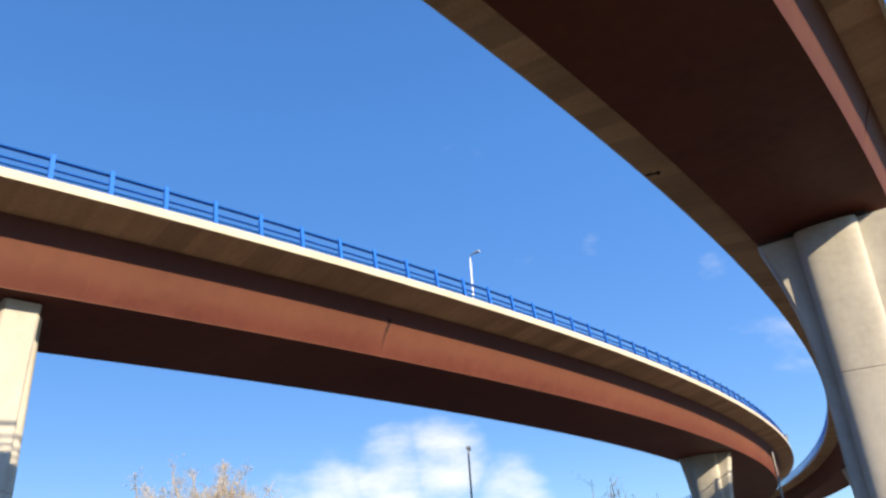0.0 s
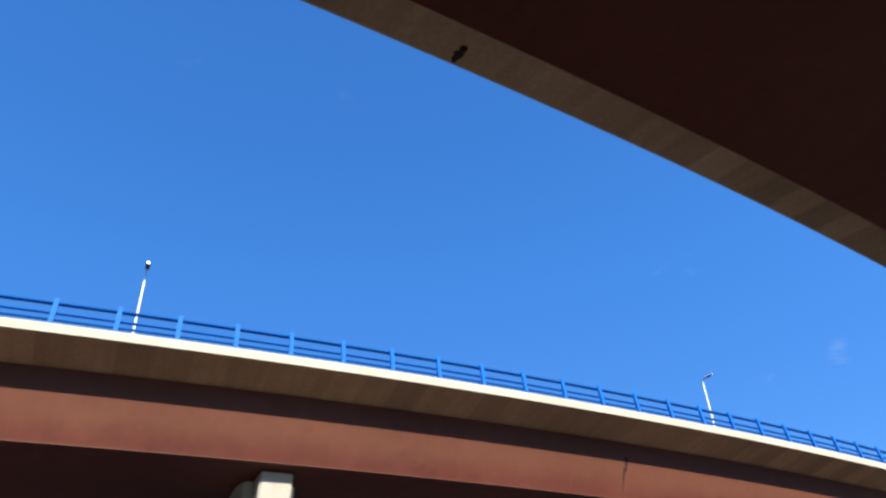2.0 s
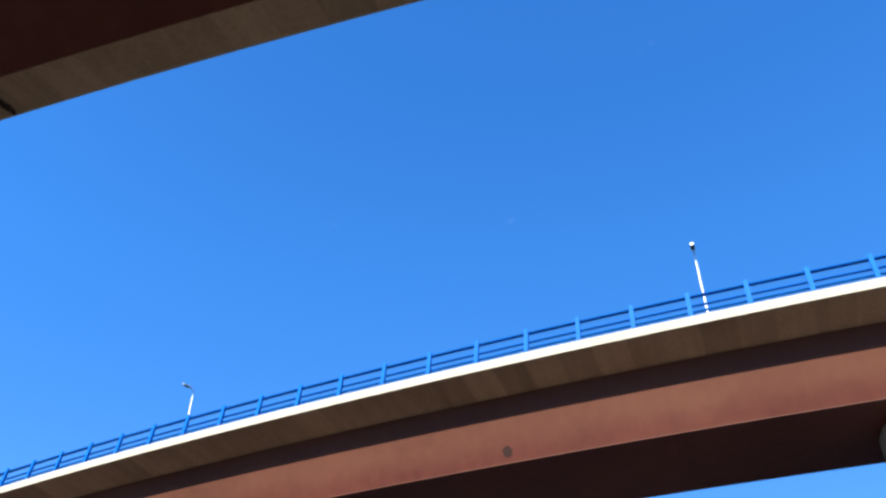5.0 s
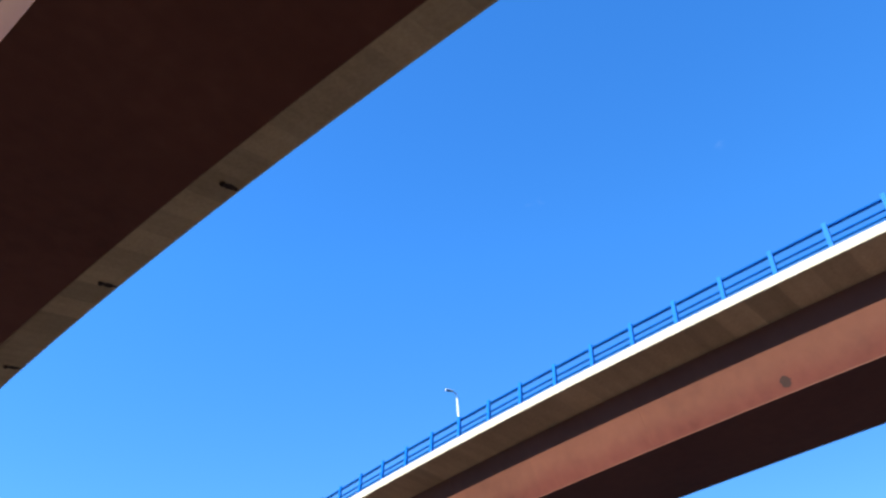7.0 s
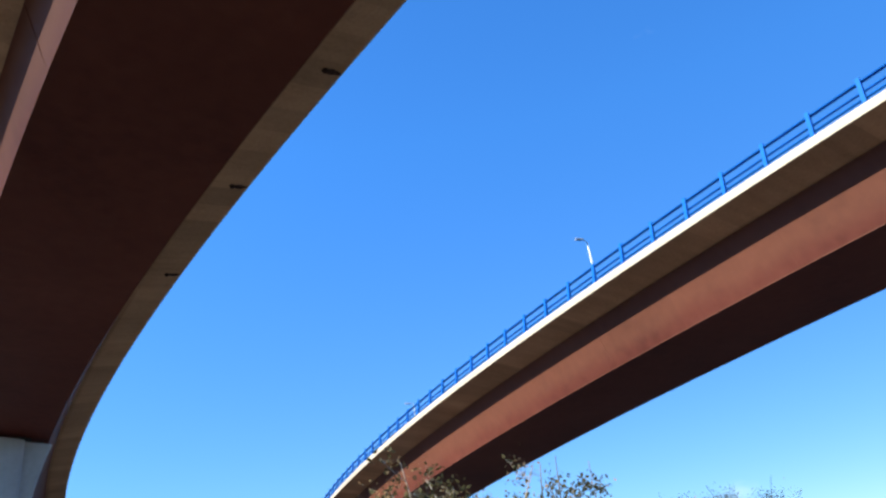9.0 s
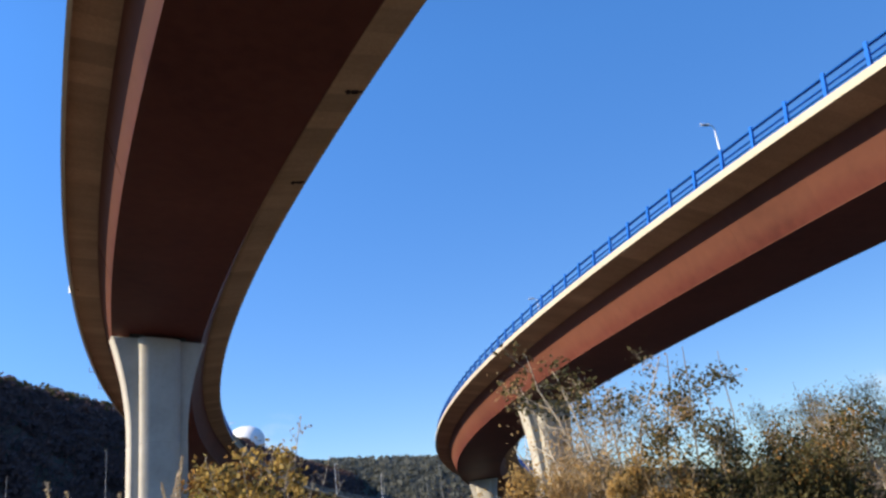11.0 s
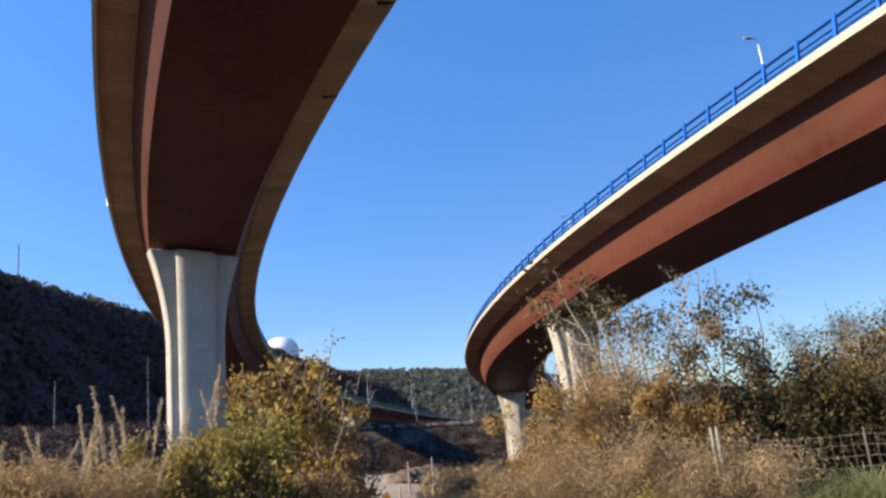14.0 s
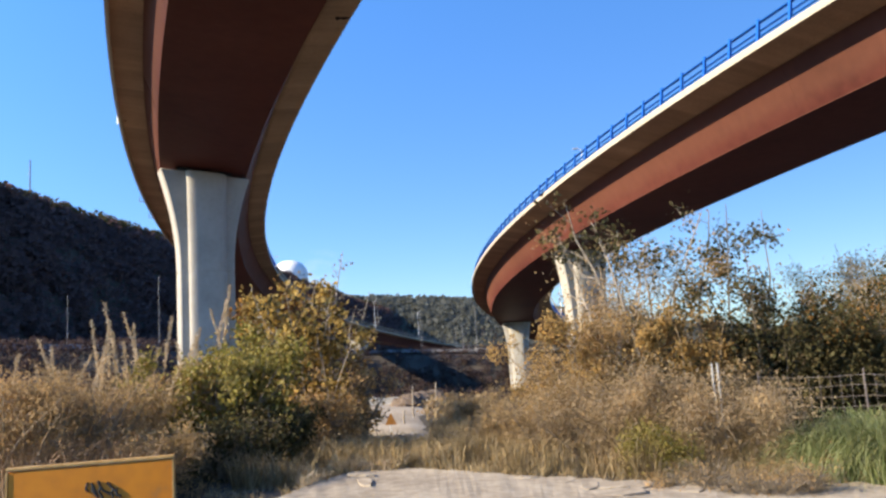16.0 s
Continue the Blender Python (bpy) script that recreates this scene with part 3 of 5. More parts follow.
def pier(line, s, label, head, th, k, gap, skew=0.0):
    """A concrete pier: a slab that flares to the soffit's width, with a rounded rib on both broad faces, cast in lifts."""
    c = line.at(s, 0, -line.depth - gap)
    top = c.z
    fall = (line.at(s, -1).z - line.at(s, 1).z) / 2
    low = ground_z(c.x, c.y) - 0.35
    root = thing("bridge_pier", label, "pier", "viaduct piers", at=(c.x, c.y, 0), turn=line.turn(s) + radians(skew))

    def half_at(z):
        u = max(0.0, 1 - (top - z) / head)
        return 1.97 * k + (th - 1.97 * k) * u ** 1.9

    def rib_at(z):
        u = max(0.0, 1 - (top - z) / head)
        return (1.36 + 0.10 * u ** 1.6) * k

    def outline(z, shrink=0.0):
        w, r, t = half_at(z) - shrink, rib_at(z) - shrink, 0.64 - shrink
        out = 0.56 * math.sqrt(k)
        pts = []
        ch = 0.09
        right = [(-t + ch, w), (t - ch, w), (t, w - ch)]
        for i in range(17):
            a = math.pi * (i / 16)
            right.append((t + out * math.sin(a) ** 0.5, r * math.copysign(abs(math.cos(a)) ** 0.75, math.cos(a))))
        pts += right + [(t, -w + ch), (t - ch, -w)]
        left = [(-t + ch, -w), (-t, -w + ch)]
        for i in range(17):
            a = math.pi * (i / 16)
            left.append((-t - out * math.sin(a) ** 0.5, -r * math.copysign(abs(math.cos(a)) ** 0.75, math.cos(a))))
        pts += left + [(-t, w - ch)]
        return pts

    cuts = [top]
    z = top - head - 0.2
    while z > low + 1.5:
        cuts.append(z)
        z -= 7.4 * k
    cuts.append(low)
    for i, (a, b) in enumerate(zip(cuts[:-1], cuts[1:])):
        n_lev = 12 if i == 0 else 3
        levels = [(a, 0.03)] + [(a - 0.03 - (a - b - 0.06) * q / n_lev, 0.0) for q in range(n_lev + 1)] + [(b, 0.03)]
        verts, faces = [], []
        for zz, sh in levels:
            ring = outline(zz, sh)
            n = len(ring)
            verts += [(x, y, zz + fall * y * max(0.0, 1 - (top - zz) / head)) for x, y in ring]
        for q in range(len(levels) - 1):
            for j in range(n):
                j2 = (j + 1) % n
                faces.append((q * n + j, (q + 1) * n + j, (q + 1) * n + j2, q * n + j2))
        faces.append(tuple(range(n)))
        faces.append(tuple(range(len(levels) * n - 1, (len(levels) - 1) * n - 1, -1)))
        part("pier_head" if i == 0 else "pier_lift", mesh_of("pier_lift", verts, faces, smooth=34), PIER, root)
    for y in (-1.5 * k, 1.5 * k):
        bm = box((0.95 * k, 0.95 * k, gap + 0.06), (0, y, top + gap / 2 + fall * y), 0.02)
        part("bearing", bm, RUBBER, root, "dark bearing block under the girder")
    return root


for s in (-125, -57.6, 9.76, 75.8, 145.5, 212):
    pier(LINE_B, s, "tall beige concrete pier with a rounded rib, flaring to the girder", 6.2, 2.52, 0.90, 0.08, 13.0 if s == 75.8 else 0.0)
for s in (-192, -112, -32.1, 48.6, 125.3, 200.7, 272):
    pier(LINE_A, s, "broad concrete pier with a rounded rib, flaring to the soffit", 5.85, 2.67, 0.82, 0.30, 9.0)


def street_lamp(place, height, arm_turn, label, arm=0.45, name="street_lamp", group="viaduct street lamps", steel=None, slim=1.0):
    steel = steel or GALV
    root = thing(name, label, "street lamp", group, at=place, turn=arm_turn)
    zs = [0, 0.5, 0.52, height * 0.5, height - 0.5, height - 0.18, height]
    rs = [q * slim for q in (0.10, 0.10, 0.085, 0.068, 0.05, 0.045, 0.04)]
    xs = [0, 0, 0, 0, 0, 0.02, 0.10]
    part("pole", mesh_of("pole", *tube([(x, 0, z) for x, z in zip(xs, zs)], rs, 10), smooth=True), steel, root, "tapered galvanised pole")
    part("arm", mesh_of("arm", *tube([(0.09, 0, height), (arm * 0.7, 0, height + 0.05), (arm, 0, height + 0.08)], [0.04, 0.034, 0.03], 8), smooth=True), steel, root)
    bm = box((0.70, 0.26, 0.13), (arm + 0.24, 0, height + 0.08), 0.045)
    for v in bm.verts:
        if v.co.x > arm + 0.4:
            v.co.y *= 0.7
            v.co.z -= 0.02
    head = part("lamp_head", bm, steel, root, "grey lantern housing")
    part("glass_cover", box((0.42, 0.17, 0.03), (arm + 0.25, 0, height + 0.01), 0.01), DARK, head)
    part("base_plate", box((0.34, 0.34, 0.03), (0, 0, 0.015), 0.005), steel, root)
    return root


for s, h in ((-25.6, 11.1), (15.9, 10.4), (51.3, 10.6), (92.2, 11.5), (134, 11.5), (176, 11.5)):
    street_lamp(LINE_B.at(s, HALF - 0.3, 0), h, LINE_B.turn(s) + math.pi / 2, "pale grey street lamp with a short arm on the viaduct edge")
for s in (153, 189, 226, 259):
    street_lamp(LINE_A.at(s, -LINE_A.half + 0.3, 0), 10.0, LINE_A.turn(s) - math.pi / 2, "pale grey street lamp with a short arm on the viaduct edge")


# ---------------------------------------------------------------- marks on the bridges
STAINS_A = (-25.7, -6.7, 15.4, 22.3, 29.8)
STAINS_B = ((-6.0, 0.74, 0.45, 0.22, False), (-5.9, 0.55, 0.04, 0.09, False), (24.1, 0.25, 0.08, 0.50, True))
SIGN_S = 46.3

def drain(line, s, side, label):
    """A drain outlet under the cantilever with a dark streak to the edge."""
    root = thing("drain_outlet", label, "drain", "deck drains", at=line.at(s, side * 4.22, -0.425), turn=line.turn(s))
    part("pipe", mesh_of("pipe", *tube([(0, 0, 0.12), (0, 0, -0.02), (0, 0, -0.06)], [0.075, 0.075, 0.07], 10), smooth=True), RUST, root)
    part("collar", mesh_of("collar", *tube([(0, 0, 0.03), (0, 0, 0.0)], [0.10, 0.10], 10)), RUST, root)


def stain(line, s, l0, z0, l1, z1, width, out, name="water_stain", blot=False):
    """A ragged thin crust of dirt along the section from (l0, z0) to (l1, z1), lying on the surface."""
    rng = random.Random(int(s * 10) + 7)
    n = 9
    verts, faces = [], []
    for i in range(n + 1):
        u = i / n
        w = width * (math.sin(math.pi * (0.08 + 0.84 * u)) if blot else 1 - 0.85 * u) * (0.65 + 0.7 * rng.random() * (0.5 if blot else 1)) / 2
        d = 0.25 * width * (rng.random() - 0.5)
        l, z = l0 + (l1 - l0) * u, z0 + (z1 - z0) * u
        verts += [line.at(s + d - w, l + out[0], z + out[1]), line.at(s + d + w, l + out[0], z + out[1])]
    for i in range(n):
        faces.append((2 * i, 2 * i + 1, 2 * i + 3, 2 * i + 2))
    return mesh_of(name, verts, faces)


for s in STAINS_A:
    drain(LINE_A, s, 1, "small dark drain pipe through the concrete wing")
    part("water_stain", stain(LINE_A, s, 4.20, -0.408, 4.77, -0.296, 0.30, (0, -0.012), blot=True), RUST, bridge_a, "dark water stain")
for s, a, b, w, blot in STAINS_B:
    l0, l1 = -(FOOT + (ROOT - FOOT) * a), -(FOOT + (ROOT - FOOT) * b)
    z0, z1 = -DEPTH + (DEPTH - ROOT_Z) * a, -DEPTH + (DEPTH - ROOT_Z) * b
    part("rust_stain", stain(LINE_B, s, l0, z0, l1, z1, w, (-0.008, -0.002), blot=blot), RUST, bridge_b, "dark rust streak")


def edge_sign(line, s, side, label):
    root = thing("edge_sign", label, "sign", at=line.at(s, side * (line.half - 0.04), -0.2), turn=line.turn(s) - radians(40))
    part("panel", box((0.04, 0.22, 0.85), (0, -side * 0.14, 0.0), 0.01), WHITE_PAINT, root, "plain pale sign panel")
    part("bracket", box((0.08, 0.34, 0.06), (0, -side * 0.02, 0.12), 0.005), GALV, root)
    part("bracket", box((0.30, 0.40, 0.07), (0.12, side * 0.04, -0.30), 0.02), SLAB, root, "concrete corbel")


edge_sign(LINE_A, SIGN_S, -1, "pale sign plate fixed outside the deck edge")


def edge_bracket(line, s, label):
    """A bare steel angle left on the deck edge: a level arm and an upright."""
    root = thing("edge_bracket", label, "bracket", "deck edge brackets", at=line.at(s, -line.half, -0.42), turn=line.turn(s))
    part("arm", box((0.06, 0.55, 0.05), (0, 0.25, 0), 0.008), GREY_POLE, root)
    part("upright", box((0.06, 0.05, 0.42), (0, 0.52, 0.20), 0.008), GREY_POLE, root)


for s in (66.3, 72.4):
    edge_bracket(LINE_A, s, "small grey steel bracket on the deck edge")


def downpipe(line, s, label):
    """A drain pipe that leaves the web and drops to the ground."""
    top = line.at(s, -line.foot - 1.0, -1.1)
    low = ground_z(top.x, top.y)
    inner = line.at(s, -line.root + 0.25, -1.0)
    root = thing("downpipe", label, "pipe", at=(top.x, top.y, low))
    d = inner - top
    part("pipe", mesh_of("pipe", *tube([(0, 0, -0.2), (0, 0, (top.z - low) * 0.5), (0, 0, top.z - low - 0.3), (d.x * 0.3, d.y * 0.3, top.z - low), (d.x, d.y, inner.z - low)], [0.13] * 5, 10), smooth=True), GREY_POLE, root)
    for k in (0.25, 0.5, 0.75):
        z = (top.z - low) * k
        part("collar", mesh_of("collar", *tube([(0, 0, z - 0.08), (0, 0, z + 0.08)], [0.16, 0.16], 10)), GREY_POLE, root)


downpipe(LINE_B, -76.0, "grey drain pipe dropping from the girder to the ground")


def rail_box(line, s, label):
    """A small steel cabinet fixed on the parapet."""
    root = thing("junction_box", label, "cabinet", at=line.at(s, -line.half + 0.28, 0.0), turn=line.turn(s))
    part("body", box((0.75, 0.35, 0.70), (0, 0.05, 1.15), 0.03), GREY_POLE, root)
    part("lid", box((0.81, 0.41, 0.05), (0, 0.05, 1.52), 0.015), GREY_POLE, root)
    part("bracket", box((0.10, 0.12, 0.82), (0, 0.05, 0.41), 0.01), GREY_POLE, root)


rail_box(LINE_B, -84.0, "small grey steel cabinet fixed on the parapet")


# ---------------------------------------------------------------- earthworks where the decks come down
def abutment(line, s, label):
    c = line.at(s)
    t = line.turn(s)
    root = thing("abutment", label, "abutment", at=(c.x, c.y, 0), turn=t)
    g = ground_z(c.x, c.y) - 0.5
    part("wall", box((1.4, 13.4, c.z - 0.3 - g - line.depth), (-0.3, 0, (c.z - 0.3 - line.depth + g) / 2), 0.05), PIER, root)
    part("back_wall", box((0.5, 12.6, line.depth - 0.1), (0.35, 0, c.z - 0.25 - line.depth / 2), 0.03), PIER, root)
    # earth fill behind it, falling with the road
    n, verts, faces = 14, [], []
    for i in range(n + 1):
        u = i / n
        x = 0.4 + u * 70
        h = (c.z - 0.35 - g) * (1 - 0.75 * u)
        for y, k in ((-7 - 1.7 * h, 0), (-7, 1), (7, 1), (7 + 1.7 * h, 0)):
            verts.append((x, y + 0.5 * noise.noise((x * 0.3, y, 0)), g + h * k + 0.15 * noise.noise((x * 0.4, y * 0.2, 5))))
    for i in range(n):
        for k in range(3):
            faces.append((i * 4 + k, (i + 1) * 4 + k, (i + 1) * 4 + k + 1, i * 4 + k + 1))
    faces.append((0, 1, 2, 3))
    part("earth_fill", mesh_of("earth_fill", verts, faces), SOIL, root, "brown earth ramp behind the wall")


abutment(LINE_A, 282.5, "concrete abutment with an earth ramp at the end of the viaduct")
abutment(LINE_B, 232.5, "concrete abutment with an earth ramp at the end of the viaduct")


# ---------------------------------------------------------------- distant hills
def crowns(C, size, per, leaf, rng, flat=0.40, wide=0.42):
    """Ragged crowns of small leaf clumps round the points C, in one mesh."""
    n = len(C)
    c, sz = np.repeat(C, per, 0), np.repeat(size, per)
    d = rng.normal(size=(n * per, 3))
    d /= np.linalg.norm(d, axis=1)[:, None]
    rad = rng.uniform(0.3, 1.0, n * per)
    pos = c + np.stack([d[:, 0] * sz * wide * rad, d[:, 1] * sz * wide * rad, sz * 0.58 + d[:, 2] * sz * flat], 1)
    t1 = rng.normal(size=pos.shape)
    t1 /= np.linalg.norm(t1, axis=1)[:, None]
    t2 = np.cross(t1, rng.normal(size=pos.shape))
    t2 /= np.linalg.norm(t2, axis=1)[:, None]
    w = (sz * leaf * rng.uniform(0.5, 1.3, len(sz)))[:, None]
    V = np.stack([pos - t1 * w, pos + t2 * w * 0.8, pos + t1 * w, pos - t2 * w * 0.8], 1).reshape(-1, 3)
    return mesh_of("woods", V.tolist(), np.arange(len(V)).reshape(-1, 4).tolist())


def hill(name, label, skyline, dist, depth, mat, trees, tree_h, seed, base_mat):
    """A wooded ridge: a rough slope under thousands of ragged tree crowns."""
    rng = np.random.default_rng(seed)
    az0, az1 = skyline[0][0], skyline[-1][0]
    A, Ez = [p[0] for p in skyline], [p[1] for p in skyline]

    def top(az):
        return (math.tan(radians(float(np.interp(az, A, Ez)))) + rise(az)) * (dist + depth) + EYE - tree_h * 0.8

    cols, rows_n, verts, faces = 90, 12, [], []
    for i in range(cols + 1):
        az = az0 + (az1 - az0) * i / cols
        a = radians(az)
        for j in range(rows_n + 1):
            u = j / rows_n
            r = dist + depth * u
            z = ground_z(0, 3000) + (top(az) - ground_z(0, 3000)) * smooth(-0.15, 1.0, u) + 1.5 * noise.noise((az * 0.7, u * 6, seed))
            if j == 0:
                z = -3
            verts.append((-math.sin(a) * r, math.cos(a) * r, z))
    for i in range(cols):
        for j in range(rows_n):
            q = i * (rows_n + 1) + j
            faces.append((q, q + 1, q + rows_n + 2, q + rows_n + 1))
    h = part(name, mesh_of(name, verts, faces, smooth=True), base_mat)
    tagged(h, label, "hill", kind="structure")
    # crowns
    az = rng.uniform(az0, az1, trees)
    u = rng.uniform(0.0, 1.0, trees) ** 0.7
    u[: trees // 4] = rng.uniform(0.93, 1.0, trees // 4)
    C = np.zeros((trees, 3))
    for k in range(trees):
        a, r = radians(az[k]), dist + depth * u[k]
        z = (ground_z(0, 3000) + (top(az[k]) - ground_z(0, 3000)) * smooth(-0.15, 1.0, u[k]))
        C[k] = (-math.sin(a) * r, math.cos(a) * r, z)
    woods = part("woods", crowns(C, tree_h * rng.uniform(0.55, 1.15, trees), 36, 0.13, rng), mat)
    tagged(woods, "dense pine woods covering a hillside", "woods", kind="stuff")


def hill_west():
    """A steep ridge that faces away from the sun, with pines to its crest."""
    rng = np.random.default_rng(11)
    sky_az = [100, 108, 112, 116, 120, 124.5, 129.3, 134.4, 140, 150, 165, 180]
    sky_el = [2.0, 3.7, 5.1, 6.6, 8.3, 9.1, 10.35, 12.1, 13.1, 15.2, 16.2, 16.0]
    y0, y1 = -122.0, -168.0

    def height(x, y):
        a = azimuth(x, y1) % 360
        crest = (math.tan(radians(float(np.interp(a, sky_az, sky_el)))) + rise(a)) * math.hypot(x, y1) + EYE - 5.0
        u = (y - y0) / (y1 - y0)
        return -2.5 + (crest + 2.5) * (smooth(-0.25, 1.05, u) if u < 1 else 1 - 0.5 * smooth(1, 2.2, u)) + 2.0 * noise.noise((x * 0.03, y * 0.05, 2.0))

    cols, rws, verts, faces = 70, 18, [], []
    for i in range(cols + 1):
        x = -640 + 690 * i / cols
        for j in range(rws + 1):
            y = y0 + (y1 - y0) * 2.0 * j / rws
            verts.append((x, y, height(x, y) if 0 < j < rws else -4))
    for i in range(cols):
        for j in range(rws):
            q = i * (rws + 1) + j
            faces.append((q, q + 1, q + rws + 2, q + rws + 1))
    h = part("hill_west", mesh_of("hill_west", verts, faces, smooth=True), SOIL)
    tagged(h, "steep dark wooded hillside in shade", "hill", kind="structure")
    for name, n, low, high, mat, label in (("woods", 3000, 0.0, 0.93, WOODS_DARK, "dense dark pine woods covering a shaded hillside"), ("ridge_woods", 1100, 0.88, 1.08, WOODS_CREST, "dark green pines along the crest of a ridge")):
        size = rng.uniform(4.0, 9.0, n)
        C = np.zeros((n, 3))
        for k in range(n):
            x, y = -620 + 520 * rng.random() ** 0.8, y0 + (y1 - y0) * rng.uniform(low, high)
            C[k] = (x, y, height(x, y) - 0.2 * size[k])
        woods = part(name, crowns(C, size, 66, 0.078, rng, 0.36, 0.46), mat)
        tagged(woods, label, "woods", kind="stuff")


hill_west()
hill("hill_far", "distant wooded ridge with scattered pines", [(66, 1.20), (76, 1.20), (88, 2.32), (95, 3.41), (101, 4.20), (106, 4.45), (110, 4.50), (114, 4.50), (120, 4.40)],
     420, 200, WOODS_HAZED, 4200, 8.5, 12, SOIL)


def tank():
    root = thing("storage_tank", "white domed storage tank on the hillside", "tank", at=tuple(az_el(114.6, 0) * 520), turn=0)
    z = 520 * (math.tan(radians(5.40)) + rise(114.6))
    ring = [(11.6, -26), (11.6, 9.6), (11.0, 12.4), (9.4, 15.0), (6.8, 17.0), (3.4, 18.2), (0.02, 18.6)]
    n, verts, faces = 32, [], []
    for r, h in ring:
        verts += [(r * math.cos(2 * math.pi * k / n), r * math.sin(2 * math.pi * k / n), z + h) for k in range(n)]
    for i in range(len(ring) - 1):
        for k in range(n):
            faces.append((i * n + k, i * n + (k + 1) % n, (i + 1) * n + (k + 1) % n, (i + 1) * n + k))
    part("shell", mesh_of("shell", verts, faces, smooth=True), WHITE_PAINT, root)


tank()


def mast(az, r, base, height, label):
    p = az_el(az, 0) * r
    root = thing("radio_mast", label, "mast", at=(p.x, p.y, base + rise(az) * r))
    part("pole", mesh_of("pole", *tube([(0, 0, 0), (0, 0, height * 0.6), (0, 0, height)], [0.26, 0.2, 0.16], 6)), GREY_POLE, root)
    for z in (0.8, 0.95):
        part("cross_arm", box((1.2, 0.1, 0.1), (0, 0, height * z)), GALV, root)


mast(131.6, 252, 40.5, 21.0, "thin radio mast on the ridge")

# ---------------------------------------------------------------- road on the bank, with guard rail and lamps
def bank_road():
    n, verts, faces = 90, [], []
    for i in range(n + 1):
        az = 92 + (134 - 92) * i / n
        for r in (bank_r(az) + 0.5, bank_r(az) + 9.0):
            x, y, z = polar(az, r)
            verts.append((x, y, z + 0.03))
    for i in range(n):
        faces.append((2 * i, 2 * i + 1, 2 * i + 3, 2 * i + 2))
    road = part("road", mesh_of("road", verts, faces), ASPHALT)
    tagged(road, "grey asphalt road along the bank", "road", kind="structure")
    root = thing("guard_rail", "grey galvanised guard rail along the bank road", "guard rail")
    prof = [(0, 0.16), (0.06, 0.34), (0, 0.54), (0.06, 0.74), (0, 0.94)]
    verts, faces = [], []
    for i in range(n + 1):
        az = 92 + (134 - 92) * i / n
        for d, h in prof:
            x, y, z = polar(az, bank_r(az) - 0.1 - d)
            verts.append((x, y, z + h + 0.1))
    for i in range(n):
        for k in range(4):
            faces.append((i * 5 + k, i * 5 + k + 1, (i + 1) * 5 + k + 1, (i + 1) * 5 + k))
    part("beam", mesh_of("beam", verts, faces), GREY_POLE, root)
    post = bpy.data.meshes.new("post")
    bm = box((0.1, 0.12, 0.9), (0, 0, 0.42), 0.01)
    bm.to_mesh(post)
    bm.free()
    post.materials.append(GALV)
    for i in range(25):
        ob = new("post", post)
        ob.parent = root
        ob.matrix_basis = Matrix.Translation(polar(92.5 + i * 1.72, bank_r(92.5 + i * 1.72) + 0.05, 0.0))


bank_road()
for az, el in ((123.6, 6.01), (129.3, 4.53), (108.4, 4.16), (105.3, 3.33), (102.3, 2.65), (101.3, 3.89), (102.8, 2.28)):
    r = bank_r(az) + (12 if el > 2.4 else 32)
    p = Vector(polar(az, r))
    street_lamp(p, r * (math.tan(radians(el)) + rise(az)) + EYE - p.z, radians(az) + math.pi / 2, "grey street lamp beside the bank road", 0.9, group="bank road lamps", steel=GREY_POLE, slim=0.8)
p = Vector(polar(-6.75, 42))
street_lamp(p, 42 * math.tan(radians(10.7)) + EYE - p.z, radians(80), "tall grey street lamp standing on the ground", 0.4, group="ground lamps", steel=GREY_POLE)


# ---------------------------------------------------------------- plants
def leaves(P, size, rng, aspect=0.55, droop=0.3):
    """Folded leaves of about that length at the points P, as one mesh."""
    n = len(P)
    d = rng.normal(size=(n, 3))
    d[:, 2] -= droop
    d /= np.linalg.norm(d, axis=1)[:, None]
    side = np.cross(d, rng.normal(size=(n, 3)))
    side /= np.linalg.norm(side, axis=1)[:, None]
    nor = np.cross(d, side)
    L = (size * rng.uniform(0.55, 1.25, n))[:, None]
    w = L * aspect / 2
    a, tip = P, P + d * L
    m = P + d * L * 0.45
    V = np.stack([a, m + side * w + nor * w * 0.35, tip, m - side * w + nor * w * 0.35], 1).reshape(-1, 3)
    k = np.arange(n)[:, None] * 4
    F = np.concatenate([k + np.array([[0, 1, 2]]), k + np.array([[0, 2, 3]])], 0)
    return mesh_of("foliage", V.tolist(), F.tolist())


def limb(p, d, length, r, rng, bend=0.25, segs=5, lift=0.0):
    """A crooked tapered limb from p along d: its points and radii."""
    pts, d = [Vector(p)], Vector(d).normalized()
    for i in range(segs):
        d = (d + Vector(rng.normal(size=3)) * bend * 0.5 + Vector((0, 0, lift))).normalized()
        pts.append(pts[-1] + d * length / segs)
    return pts, [r * (1 - 0.8 * i / segs) for i in range(segs + 1)]


